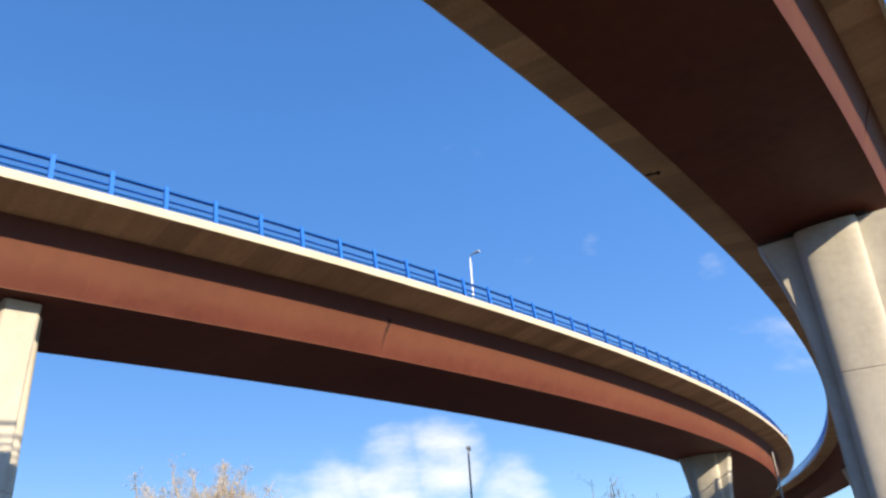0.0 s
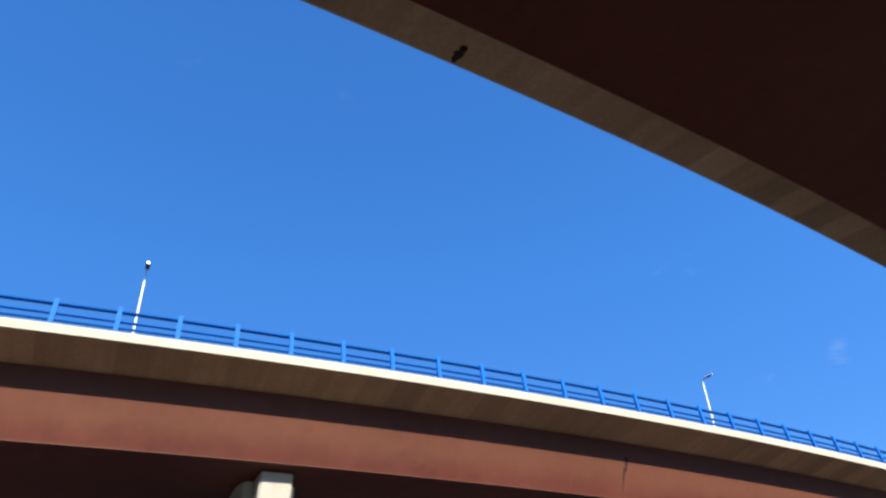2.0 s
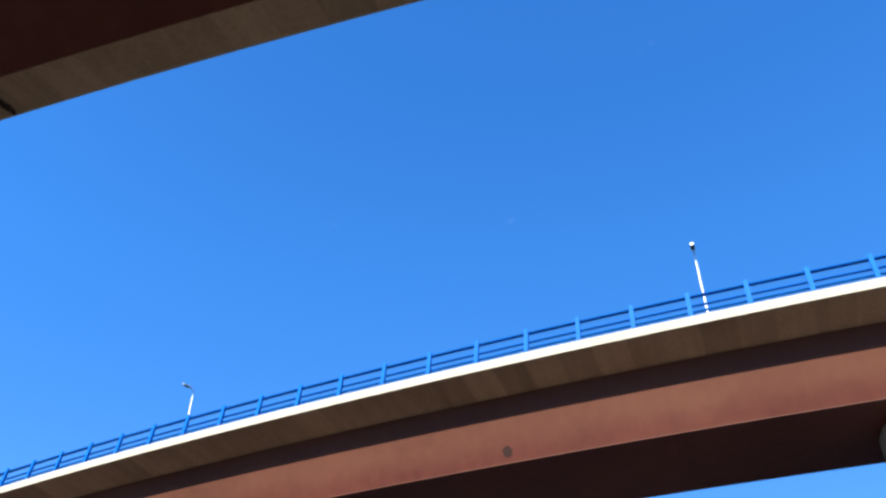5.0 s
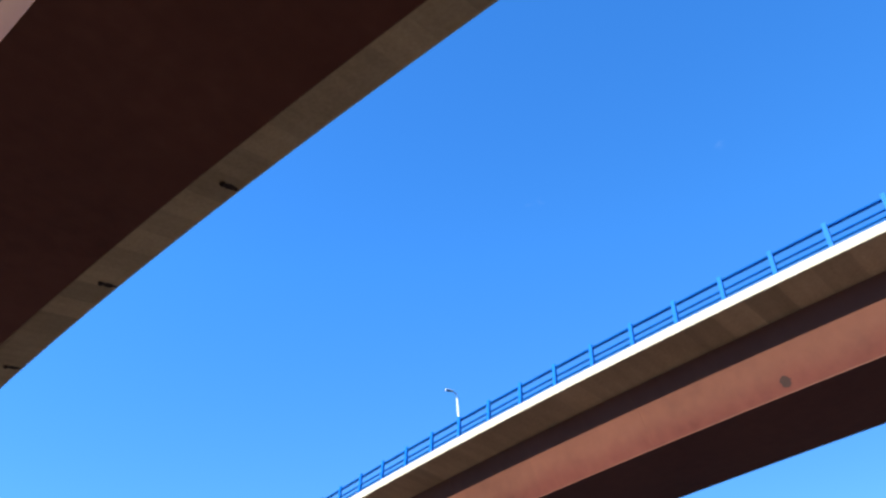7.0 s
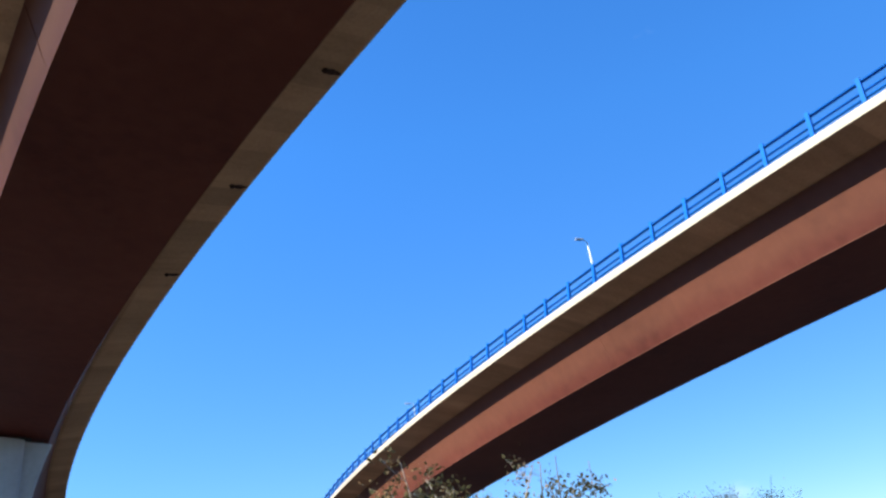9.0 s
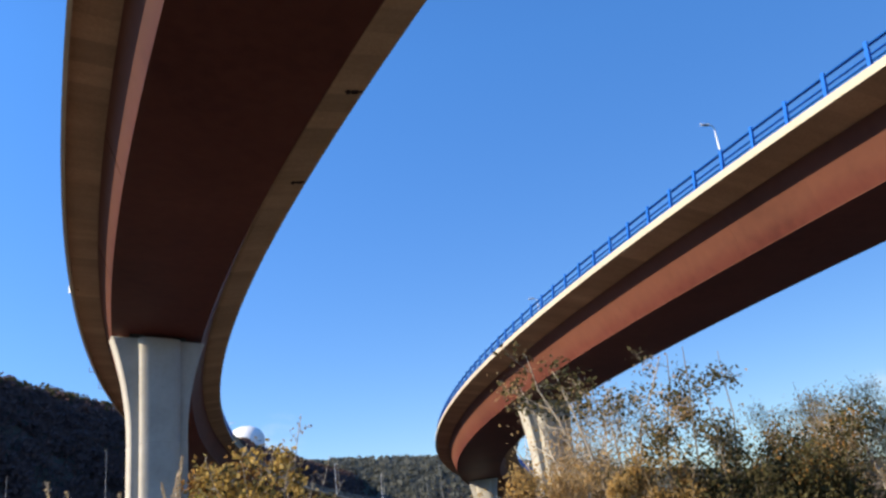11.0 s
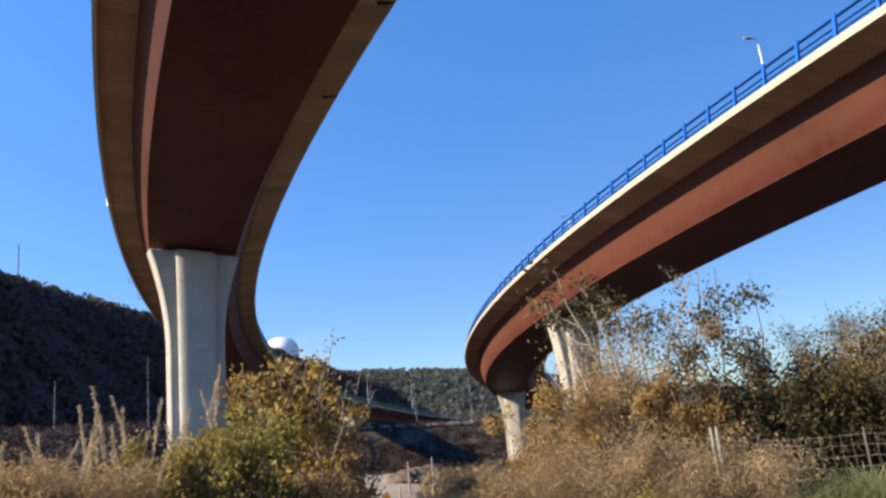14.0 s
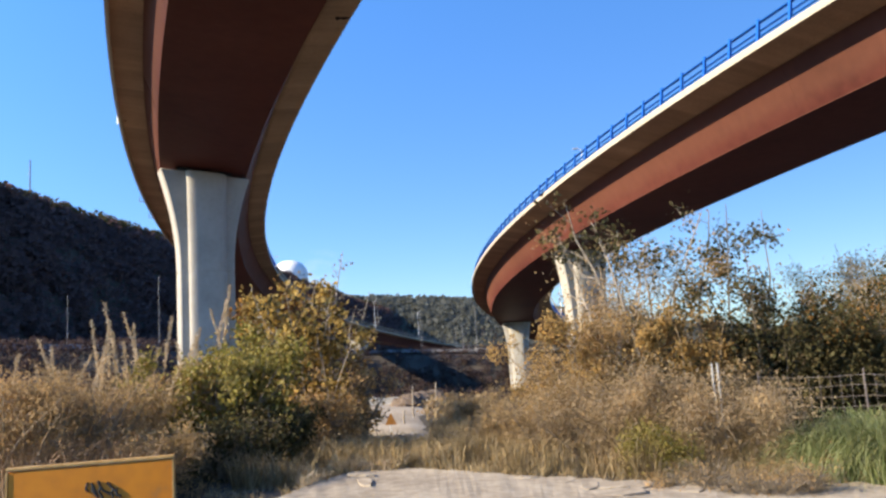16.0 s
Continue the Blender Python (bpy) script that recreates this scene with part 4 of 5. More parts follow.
def shrub(name, label, category, az, r, height, spread, stems, leaf_mat, leaf_n, leaf_size, bark, seed, group="", low=0.15, thick=0.03,
          clump=0.10, upright=0.6, twigs=5, aspect=0.55, extra=None):
    """A bush or small tree: stems from one foot, limbs and twigs off them, and leaves along the twigs."""
    rng = np.random.default_rng(seed)
    base = polar(az, r)
    root = thing(name, label, category, group, at=(base[0], base[1], base[2] - 0.05))
    wood, spots = [], []
    for i in range(stems):
        ang = 2 * math.pi * (i + rng.random()) / stems
        tilt = (1 - upright) * rng.uniform(0.3, 1.0)
        d = Vector((math.cos(ang) * tilt, math.sin(ang) * tilt, 1.0))
        foot = Vector((math.cos(ang), math.sin(ang), 0)) * spread * 0.18 * rng.random()
        L = height * rng.uniform(0.7, 1.0) * math.sqrt(1 + tilt * tilt)
        pts, rad = limb(foot, d, L, thick * rng.uniform(0.7, 1.1), rng, 0.22, 7)
        wood.append(tube(pts, rad, 6))
        for j in range(7):
            u = low + (0.97 - low) * (j + rng.random()) / 7
            k = min(len(pts) - 2, int(u * (len(pts) - 1)))
            q = pts[k].lerp(pts[k + 1], u * (len(pts) - 1) - k)
            out = Vector((rng.normal(), rng.normal(), rng.uniform(0.1, 0.9)))
            lp, lr = limb(q, out, spread * rng.uniform(0.35, 0.8) * (1.15 - 0.6 * u), rad[k] * 0.55, rng, 0.4, 5, 0.06)
            wood.append(tube(lp, lr, 4, False))
            for t in range(twigs):
                v = rng.uniform(0.25, 1.0)
                k2 = min(len(lp) - 2, int(v * (len(lp) - 1)))
                tp, tr = limb(lp[k2], (rng.normal(), rng.normal(), rng.uniform(-0.2, 0.9)), spread * rng.uniform(0.12, 0.32), max(0.003, lr[k2] * 0.5), rng, 0.5, 3)
                wood.append(tube(tp, tr, 3, False))
                spots += [tuple(x) for x in tp[1:]] + [tuple(lp[-1])]
    part("branchwork", mesh_of("branchwork", *joined(wood)), bark, root)
    S = np.array(spots)
    # some twigs are full of leaves and others nearly bare
    fill = np.array([max(0.03, 0.50 + 1.9 * noise.noise((x * 2.1 + seed, y * 2.1, z * 2.1))) for x, y, z in spots]) ** 2.2
    P = S[rng.choice(len(S), leaf_n, p=fill / fill.sum())] + rng.normal(size=(leaf_n, 3)) * clump
    P[:, 2] = np.maximum(P[:, 2], 0.03)
    part("foliage", leaves(P, leaf_size, rng, aspect), leaf_mat, root)
    if extra:
        mat2, n2, size2, z0, z1 = extra
        T = S[(S[:, 2] > height * z0) & (S[:, 2] < height * z1)]
        if len(T):
            P = T[rng.integers(0, len(T), n2)] + rng.normal(size=(n2, 3)) * clump * 0.8
            part("foliage", leaves(P, size2, rng, aspect), mat2, root)
    return root


def grass(name, label, spots, height, mat, seed, lean=0.35, width=0.012, category="grass", blades=1, spread=0.0):
    """Blades of grass at the places (x, y), tapering and bent over, as one mesh."""
    rng = np.random.default_rng(seed)
    spots = np.repeat(np.asarray(spots), blades, 0)
    n = len(spots)
    xy = spots[:, :2] + rng.normal(size=(n, 2)) * spread
    z = np.array([ground_z(x, y) for x, y in xy]) - 0.03
    h = (height if np.ndim(height) else np.full(n, height)) * rng.uniform(0.45, 1.15, n)
    ang = rng.uniform(0, 2 * math.pi, n)
    b = np.stack([np.cos(ang), np.sin(ang)], 1) * (lean * rng.uniform(0.1, 1.0, n) * h)[:, None]
    ang2 = rng.uniform(0, 2 * math.pi, n)
    sd = np.stack([np.cos(ang2), np.sin(ang2)], 1) * (width * rng.uniform(0.6, 1.3, n))[:, None]
    A = np.concatenate([xy, z[:, None]], 1)
    M = np.concatenate([xy + b * 0.3, (z + h * 0.55)[:, None]], 1)
    T = np.concatenate([xy + b, (z + h * (1 - 0.25 * lean))[:, None]], 1)
    S3 = np.concatenate([sd, np.zeros((n, 1))], 1)
    V = np.stack([A - S3, A + S3, M + S3 * 0.75, M - S3 * 0.75, T], 1).reshape(-1, 3)
    k = np.arange(n)[:, None] * 5
    F = (k + np.array([[0, 1, 2, 3]])).tolist() + (k + np.array([[3, 2, 4]])).tolist()
    ob = part(name, mesh_of(name, V.tolist(), F), mat)
    return tagged(ob, label, category, kind="stuff")


def scatter(n, az0, az1, r0, r1, seed, keep=None):
    rng = np.random.default_rng(seed)
    out = []
    while len(out) < n:
        az, r = rng.uniform(az0, az1), math.sqrt(rng.uniform(r0 * r0, r1 * r1))
        a = radians(az)
        x, y = -math.sin(a) * r, math.cos(a) * r
        if keep is None or keep(az, r, x, y):
            out.append((x, y))
    return np.array(out)


# the sandy track and the pad keep clear of tall growth
TRACK = [(107.2, 14.6, 0.55), (107.3, 17.0, 0.65), (107.6, 20.0, 0.9), (107.9, 25.0, 1.1), (107.8, 33.0, 1.5), (106.9, 44.0, 1.9), (105.9, 56.0, 1.6), (105.2, 66.0, 1.2)]


def on_track(az, r):
    if r < 14.4 or r > 68:
        return False
    c = float(np.interp(r, [t[1] for t in TRACK], [t[0] for t in TRACK]))
    w = float(np.interp(r, [t[1] for t in TRACK], [t[2] for t in TRACK]))
    return abs(az - c) * math.pi / 180 * r < w


def make_track():
    verts, faces = [], []
    n = 60
    for i in range(n + 1):
        r = 14.6 + (68 - 14.6) * i / n
        c = float(np.interp(r, [t[1] for t in TRACK], [t[0] for t in TRACK]))
        w = float(np.interp(r, [t[1] for t in TRACK], [t[2] for t in TRACK]))
        for k in range(7):
            u = -1 + 2 * k / 6
            off = u * w * (1 + 0.25 * noise.noise((r * 0.5, u * 2, 9)))
            x, y, z = polar(c + math.degrees(off / r), r)
            verts.append((x, y, z + 0.10 * (1 - u ** 4) - 0.03 + 0.05 * noise.noise((x, y, 4))))
    for i in range(n):
        for k in range(6):
            q = i * 7 + k
            faces.append((q, q + 1, q + 8, q + 7))
    t = part("dirt_track", mesh_of("dirt_track", verts, faces, smooth=True), SAND)
    tagged(t, "pale sandy dirt track between the bushes", "track", kind="structure")


make_track()


def pad_edge(az):
    """How far the worn concrete reaches in that direction."""
    edges_az = [40, 60, 72, 77, 88, 97, 107, 111, 113.5, 116, 120, 140]
    edges_r = [9.8, 10.0, 10.3, 10.7, 10.2, 10.5, 11.4, 11.2, 10.4, 9.3, 8.4, 8.0]
    return float(np.interp(az, edges_az, edges_r)) + 0.30 * noise.noise((az * 0.45, 0, 1)) + 0.10 * noise.noise((az * 3.0, 0, 5))


def make_pad():
    """The worn concrete ground in front, with a broken outer edge."""
    n, verts, faces = 240, [], []
    for i in range(n + 1):
        az = 40 + 100 * i / n
        edge = pad_edge(az)
        a = radians(az)
        near = 6.9 + 0.25 * noise.noise((az * 0.12, 4, 0))
        for r in (near, near + (edge - near) * 0.5, edge - 0.5, edge - 0.05, edge, edge):
            last = len(verts) % 6 == 5
            z = ground_z(-math.sin(a) * r, math.cos(a) * r) + (-0.08 if last else 0.07 if len(verts) % 6 else -0.03) + 0.012 * noise.noise((r * 2, az, 3))
            verts.append((-math.sin(a) * r, math.cos(a) * r, z))
    for i in range(n):
        for k in range(5):
            q = i * 6 + k
            faces.append((q, q + 6, q + 7, q + 1))
    p = part("pavement", mesh_of("pavement", verts, faces), PAD)
    tagged(p, "pale weathered concrete ground with a broken edge", "pavement", kind="structure")


make_pad()

BARE, LIGHT, TAN = BARK, PALE_BARK, TAN_BARK
# the leafy green bush and its yellow neighbour
shrub("bush", "dense green bush with yellowing leaves", "bush", 118.8, 13, 1.95, 1.20, 18, LEAF_GREEN, 12500, 0.095, BARE, 21, "green bushes", low=0.03, clump=0.11, upright=0.62, twigs=5)
shrub("bush", "dense green bush with yellowing leaves", "bush", 122.4, 13.0, 1.72, 0.95, 14, LEAF_GREEN, 8400, 0.088, BARE, 22, "green bushes", low=0.03, clump=0.085, upright=0.66, extra=(LEAF_OLIVE, 3200, 0.07, 0.3, 1.1))
# dark leaf colour deepens the shade beside the green bush
shrub("bush", "low dark green bush with shade painted into its leaves", "bush", 116.3, 12.6, 1.05, 0.85, 12, LEAF_DARK, 6000, 0.080, BARE, 23, "green bushes", low=0.03, clump=0.085, upright=0.4)
# the extra dark leaves put the crown's shaded gaps into colour
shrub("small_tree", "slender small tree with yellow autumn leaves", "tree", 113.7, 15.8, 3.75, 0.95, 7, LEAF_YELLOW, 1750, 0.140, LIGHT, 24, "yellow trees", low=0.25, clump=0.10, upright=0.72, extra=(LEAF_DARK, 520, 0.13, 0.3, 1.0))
shrub("small_tree", "slender small tree with yellow autumn leaves", "tree", 112.5, 15.5, 2.95, 0.80, 6, LEAF_YELLOW, 1000, 0.125, LIGHT, 25, "yellow trees", low=0.2, clump=0.10, upright=0.68)
shrub("small_tree", "thin leafless sapling with a few last leaves", "tree", 112.4, 16.4, 4.35, 0.75, 6, LEAF_OLIVE, 500, 0.075, LIGHT, 26, "yellow trees", low=0.3, clump=0.06, upright=0.85)
shrub("small_tree", "slender small tree with rusty brown leaves", "tree", 115.6, 16.2, 3.80, 0.75, 5, LEAF_RUST, 620, 0.140, LIGHT, 29, "yellow trees", low=0.5, clump=0.11, upright=0.80, extra=(LEAF_YELLOW, 420, 0.135, 0.45, 1.1))
shrub("bush", "sparse bush with reddish brown leaves", "bush", 110.3, 15.6, 1.75, 1.00, 8, LEAF_RED, 3400, 0.085, BARE, 27, "brown bushes", low=0.08, clump=0.10, upright=0.55)
shrub("bush", "sparse bush with reddish brown leaves", "bush", 112.4, 14.6, 1.23, 0.85, 8, LEAF_RED, 3000, 0.075, BARE, 28, "brown bushes", low=0.05, clump=0.10, upright=0.5)
# added dark clump: paints the shade beneath the green bush
shrub("bush", "low dark leaves added as shade at the foot of a green bush", "bush", 119.6, 11.3, 0.80, 0.80, 12, LEAF_DARK, 5200, 0.075, BARE, 30, "green bushes", low=0.03, clump=0.09, upright=0.35)
# the tangle by the fence
shrub("small_tree", "crooked pale-barked tree with a few dark leaves", "tree", 90.9, 15.2, 4.63, 1.6, 5, LEAF_OLIVE, 1100, 0.08, LIGHT, 31, "tangled trees", low=0.45, clump=0.14, upright=0.72, thick=0.05, twigs=8, extra=(LEAF_DARK, 420, 0.12, 0.75, 1.2))
shrub("small_tree", "crooked tree with dark leaves at its top", "tree", 89.2, 16.2, 4.99, 1.1, 5, LEAF_OLIVE, 600, 0.08, LIGHT, 32, "tangled trees", low=0.5, clump=0.16, upright=0.78, thick=0.045, twigs=8, extra=(LEAF_DARK, 520, 0.12, 0.7, 1.2))
shrub("small_tree", "crooked tree hung with fine tan twigs", "tree", 91.8, 17.4, 4.01, 1.5, 9, LEAF_OLIVE, 4600, 0.068, LIGHT, 47, "tangled trees", low=0.2, clump=0.17, upright=0.72, thick=0.045, twigs=9)
shrub("bush", "loose bush with orange-brown autumn leaves", "bush", 95.9, 15.6, 2.26, 0.95, 10, LEAF_ORANGE, 6160, 0.074, TAN, 33, "orange bushes", low=0.05, clump=0.085, upright=0.6, twigs=10)
shrub("bush", "loose bush with orange-brown autumn leaves", "bush", 93.6, 14.6, 2.48, 1.2, 10, LEAF_ORANGE, 6820, 0.071, TAN, 34, "orange bushes", low=0.05, clump=0.085, upright=0.6, twigs=10)
shrub("bush", "tall loose bush with olive and brown leaves", "bush", 90.8, 15.0, 2.49, 1.35, 10, LEAF_OLIVE, 11258, 0.074, TAN, 35, "olive bushes", low=0.06, clump=0.085, upright=0.6, twigs=10)
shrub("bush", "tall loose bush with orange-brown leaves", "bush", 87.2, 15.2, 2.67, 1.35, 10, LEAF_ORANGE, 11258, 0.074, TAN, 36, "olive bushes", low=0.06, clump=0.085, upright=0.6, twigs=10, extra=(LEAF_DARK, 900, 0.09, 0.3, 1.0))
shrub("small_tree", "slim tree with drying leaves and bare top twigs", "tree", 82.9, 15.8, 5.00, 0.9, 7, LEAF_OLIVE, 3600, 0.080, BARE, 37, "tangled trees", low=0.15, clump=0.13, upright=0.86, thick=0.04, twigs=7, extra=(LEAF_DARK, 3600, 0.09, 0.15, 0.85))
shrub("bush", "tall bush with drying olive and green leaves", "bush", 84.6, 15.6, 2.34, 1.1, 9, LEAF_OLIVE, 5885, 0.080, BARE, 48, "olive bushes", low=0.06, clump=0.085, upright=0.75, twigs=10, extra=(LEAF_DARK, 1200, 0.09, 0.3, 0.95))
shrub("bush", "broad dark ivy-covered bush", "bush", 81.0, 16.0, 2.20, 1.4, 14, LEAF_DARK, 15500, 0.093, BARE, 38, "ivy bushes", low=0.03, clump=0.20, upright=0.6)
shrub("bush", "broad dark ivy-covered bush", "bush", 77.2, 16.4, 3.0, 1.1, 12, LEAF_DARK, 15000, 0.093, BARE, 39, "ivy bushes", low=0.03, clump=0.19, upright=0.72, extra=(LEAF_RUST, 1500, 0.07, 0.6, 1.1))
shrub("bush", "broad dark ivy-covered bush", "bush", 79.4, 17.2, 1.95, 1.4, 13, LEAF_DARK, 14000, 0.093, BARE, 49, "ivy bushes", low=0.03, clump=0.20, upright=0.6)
shrub("bush", "broad bush with drying olive leaves", "bush", 84.0, 16.6, 2.01, 1.2, 10, LEAF_OLIVE, 14200, 0.068, BARE, 40, "olive bushes", low=0.04, clump=0.085, upright=0.55, extra=(LEAF_YELLOW, 900, 0.07, 0.1, 0.7))
shrub("bush", "dark ivy-covered bush behind the fence", "bush", 74.2, 17.0, 1.45, 1.3, 12, LEAF_DARK, 10400, 0.093, BARE, 58, "ivy bushes", low=0.03, clump=0.19, upright=0.55)
shrub("bush", "dry bush of reddish brown twigs", "bush", 86.2, 11.7, 1.17, 1.3, 16, LEAF_TAN, 8200, 0.072, TAN, 41, "brown bushes", low=0.03, clump=0.13, upright=0.4, twigs=4, aspect=0.22)
shrub("bush", "dry bush of reddish brown twigs", "bush", 83.2, 11.7, 1.10, 1.0, 16, LEAF_TAN, 7600, 0.072, TAN, 42, "brown bushes", low=0.03, clump=0.13, upright=0.4, twigs=4, aspect=0.22)
shrub("bush", "dry bush of olive brown twigs", "bush", 91.0, 12.0, 1.27, 1.3, 14, LEAF_TAN, 9800, 0.072, TAN, 43, "brown bushes", low=0.03, clump=0.14, upright=0.4, twigs=4, aspect=0.22)
shrub("bush", "dry bush of olive brown twigs", "bush", 93.6, 12.2, 1.10, 1.3, 14, LEAF_TAN, 8600, 0.072, TAN, 59, "brown bushes", low=0.03, clump=0.14, upright=0.4, twigs=4, aspect=0.22)
shrub("bush", "dry bush of olive brown twigs", "bush", 96.4, 12.6, 1.08, 1.2, 14, LEAF_OLIVE, 9000, 0.072, TAN, 44, "brown bushes", low=0.03, clump=0.14, upright=0.4, twigs=4, aspect=0.22)
shrub("bush", "dry bush of olive brown twigs", "bush", 99.2, 13.4, 0.62, 1.2, 14, LEAF_OLIVE, 11900, 0.072, TAN, 78, "brown bushes", low=0.03, clump=0.13, upright=0.35, twigs=4, aspect=0.22)
shrub("bush", "dry bush of olive brown twigs", "bush", 101.2, 17.5, 0.55, 1.3, 14, LEAF_OLIVE, 11900, 0.072, TAN, 45, "brown bushes", low=0.03, clump=0.13, upright=0.4, twigs=4, aspect=0.22)
shrub("bush", "low green weed bush among dry grass", "bush", 89.2, 11.0, 0.62, 0.65, 10, LEAF_GREEN, 4600, 0.05, BARE, 46, "green bushes", low=0.03, clump=0.10, upright=0.5)
for az, r, h, w, sd in ((86.6, 10.0, 0.26, 0.75, 91), (84.4, 9.7, 0.22, 0.65, 92), (88.6, 9.9, 0.14, 0.45, 93), (82.4, 9.7, 0.18, 0.7, 94), (80.3, 10.0, 0.22, 0.75, 95)):
    shrub("twig_heap", "low heap of dead brown twigs and leaves on the concrete", "debris", az, r, h, w, 16, LEAF_RED, 520, 0.05, BARE, sd, "twig heaps", low=0.05, clump=0.07, upright=0.0, thick=0.012, twigs=4, aspect=0.3)
# dry weed bushes beside the reeds
for i, (az, r, h, w, lm) in enumerate(((125.4, 11.8, 1.17, 1.0, LEAF_RED), (128.0, 11.2, 1.49, 1.2, LEAF_OLIVE), (131.0, 11.0, 1.56, 1.2, LEAF_RED), (133.8, 10.8, 1.53, 1.2, LEAF_RED), (126.6, 13.4, 1.35, 1.1, LEAF_RED), (130.4, 13.6, 1.40, 1.2, LEAF_OLIVE), (134.0, 13.4, 1.49, 1.2, LEAF_RED), (124.2, 10.3, 0.74, 0.8, LEAF_OLIVE))):
    shrub("bush", "withered bush of fine brown twigs and seeds", "bush", az, r, h, w, 16, lm, 7600, 0.072, TAN, 50 + i, "withered bushes", low=0.03, clump=0.11, upright=0.5, twigs=4, aspect=0.22)
# leafless trees farther off
for i, (az, r, h) in enumerate(((76.0, 33, 6.3), (74.6, 36, 7.1), (72.6, 34, 6.5), (79.6, 40, 6.3), (70.4, 36, 7.0), (75.3, 30, 5.6), (100.2, 78, 3.5), (93.6, 60, 5.1))):
    shrub("bare_tree", "leafless tree with fine tan twigs", "tree", az, r, h, 1.8, 10, LEAF_OLIVE, 6500, 0.085, LIGHT, 60 + i, "bare trees", low=0.2, clump=0.2, upright=0.8, thick=0.05, twigs=7)
for i, (az, r, h) in enumerate(((12.9, 62, 15.0), (11.7, 63, 16.0), (10.5, 64, 15.3), (-16.2, 66, 12.7))):
    shrub("bare_tree", "tall leafless tree with fine upright twigs", "tree", az, r, h, 2.4, 22, PLUME if az > 0 else BRUSH, 9000 if az > 0 else 1500, 0.30, LIGHT if az > 0 else BARE, 80 + i, "bare trees", low=0.5, clump=0.2, upright=0.88, thick=0.12, twigs=12, aspect=0.12)


# grasses
def clear(az, r, x, y):
    return not on_track(az, r) and noise.noise((x * 0.55, y * 0.55, 6.0)) > -0.22 - 0.03 * (r - 12)


grass("dry_grass", "tangled dry tan grass", scatter(20000, 68, 136, 10.8, 19, 101, lambda az, r, x, y: r > pad_edge(az) and clear(az, r, x, y)), 0.36, DRY_GRASS, 101, 1.1, 0.005)
grass("dry_grass", "tangled dry tan grass", scatter(9000, 70, 136, 18, 40, 102, clear), 0.60, DRY_GRASS, 102, 0.5, 0.012)
grass("dry_weeds", "thicket of reddish dry weed stems", scatter(4300, 123.5, 138, 9.0, 14.5, 103), 1.05, RED_GRASS, 103, 0.9, 0.005, "weeds")
grass("dry_weeds", "thicket of reddish dry weed stems", scatter(3000, 80, 92, 10.7, 13.0, 104, clear), 0.45, DRY_GRASS, 104, 1.1, 0.005, "weeds")
grass("dry_weeds", "thicket of olive dry weed stems", scatter(7000, 92, 105, 13.0, 17.0, 105, clear), 0.6, DRY_GRASS, 105, 1.0, 0.006, "weeds")
grass("dry_weeds", "dry weeds along the broken concrete edge", scatter(2600, 76, 118, 10.2, 12.0, 106, lambda az, r, x, y: r > pad_edge(az) - 0.1), 0.22, DRY_GRASS, 106, 1.2, 0.005, "weeds")
grass("dry_weeds", "thicket of pale dry weed stems", scatter(6000, 117, 138, 12.5, 18.5, 107), 0.9, RED_GRASS, 107, 0.8, 0.006, "weeds")


grass("dry_grass", "tufts of dry tan grass at the foot of the bushes", scatter(6000, 97, 115.5, 8.4, 12.8, 108, lambda az, r, x, y: r > pad_edge(az) - 0.05 and noise.noise((x * 0.9, y * 0.9, 2.0)) > -0.15), 0.30, DRY_GRASS, 108, 1.1, 0.006)
grass("dry_weeds", "dry tufts growing through the cracked concrete", scatter(1100, 76, 122, 8.9, 11.7, 109, lambda az, r, x, y: noise.noise((x * 1.1, y * 1.1, 8.0)) > 0.36), 0.16, DRY_GRASS, 109, 1.3, 0.006, "weeds")
grass("dry_grass", "dry grass in front of the sandy track", scatter(4200, 103, 111.5, 12.0, 14.6, 110), 0.42, DRY_GRASS, 110, 0.9, 0.008)


grass("dry_weeds", "pale dry grass stems standing among the low bushes", scatter(2600, 79, 91, 10.6, 12.6, 111, lambda az, r, x, y: r > pad_edge(az) and noise.noise((x * 0.9, y * 0.9, 3.0)) > 0.05), 0.85, DRY_GRASS, 111, 0.9, 0.005, "weeds")
grass("dry_weeds", "pale dry grass stems standing among the low bushes", scatter(2200, 91, 104, 11.0, 14.0, 112, lambda az, r, x, y: r > pad_edge(az) and noise.noise((x * 0.9, y * 0.9, 4.0)) > 0.05), 0.7, DRY_GRASS, 112, 0.9, 0.005, "weeds")


grass("dry_weeds", "loose dry weeds between the green bush and the concrete", scatter(2600, 103, 119, 10.4, 13.0, 113, lambda az, r, x, y: r > pad_edge(az) and noise.noise((x * 0.8, y * 0.8, 5.0)) > -0.05), 0.62, DRY_GRASS, 113, 0.9, 0.006, "weeds")


grass("dry_grass", "bleached dry grass along the edge of the concrete", scatter(3200, 104, 114.5, 9.6, 12.4, 114, lambda az, r, x, y: r > pad_edge(az) - 0.1 and noise.noise((x * 0.9, y * 0.9, 7.0)) > -0.1), 0.34, PLUME, 114, 1.1, 0.006)


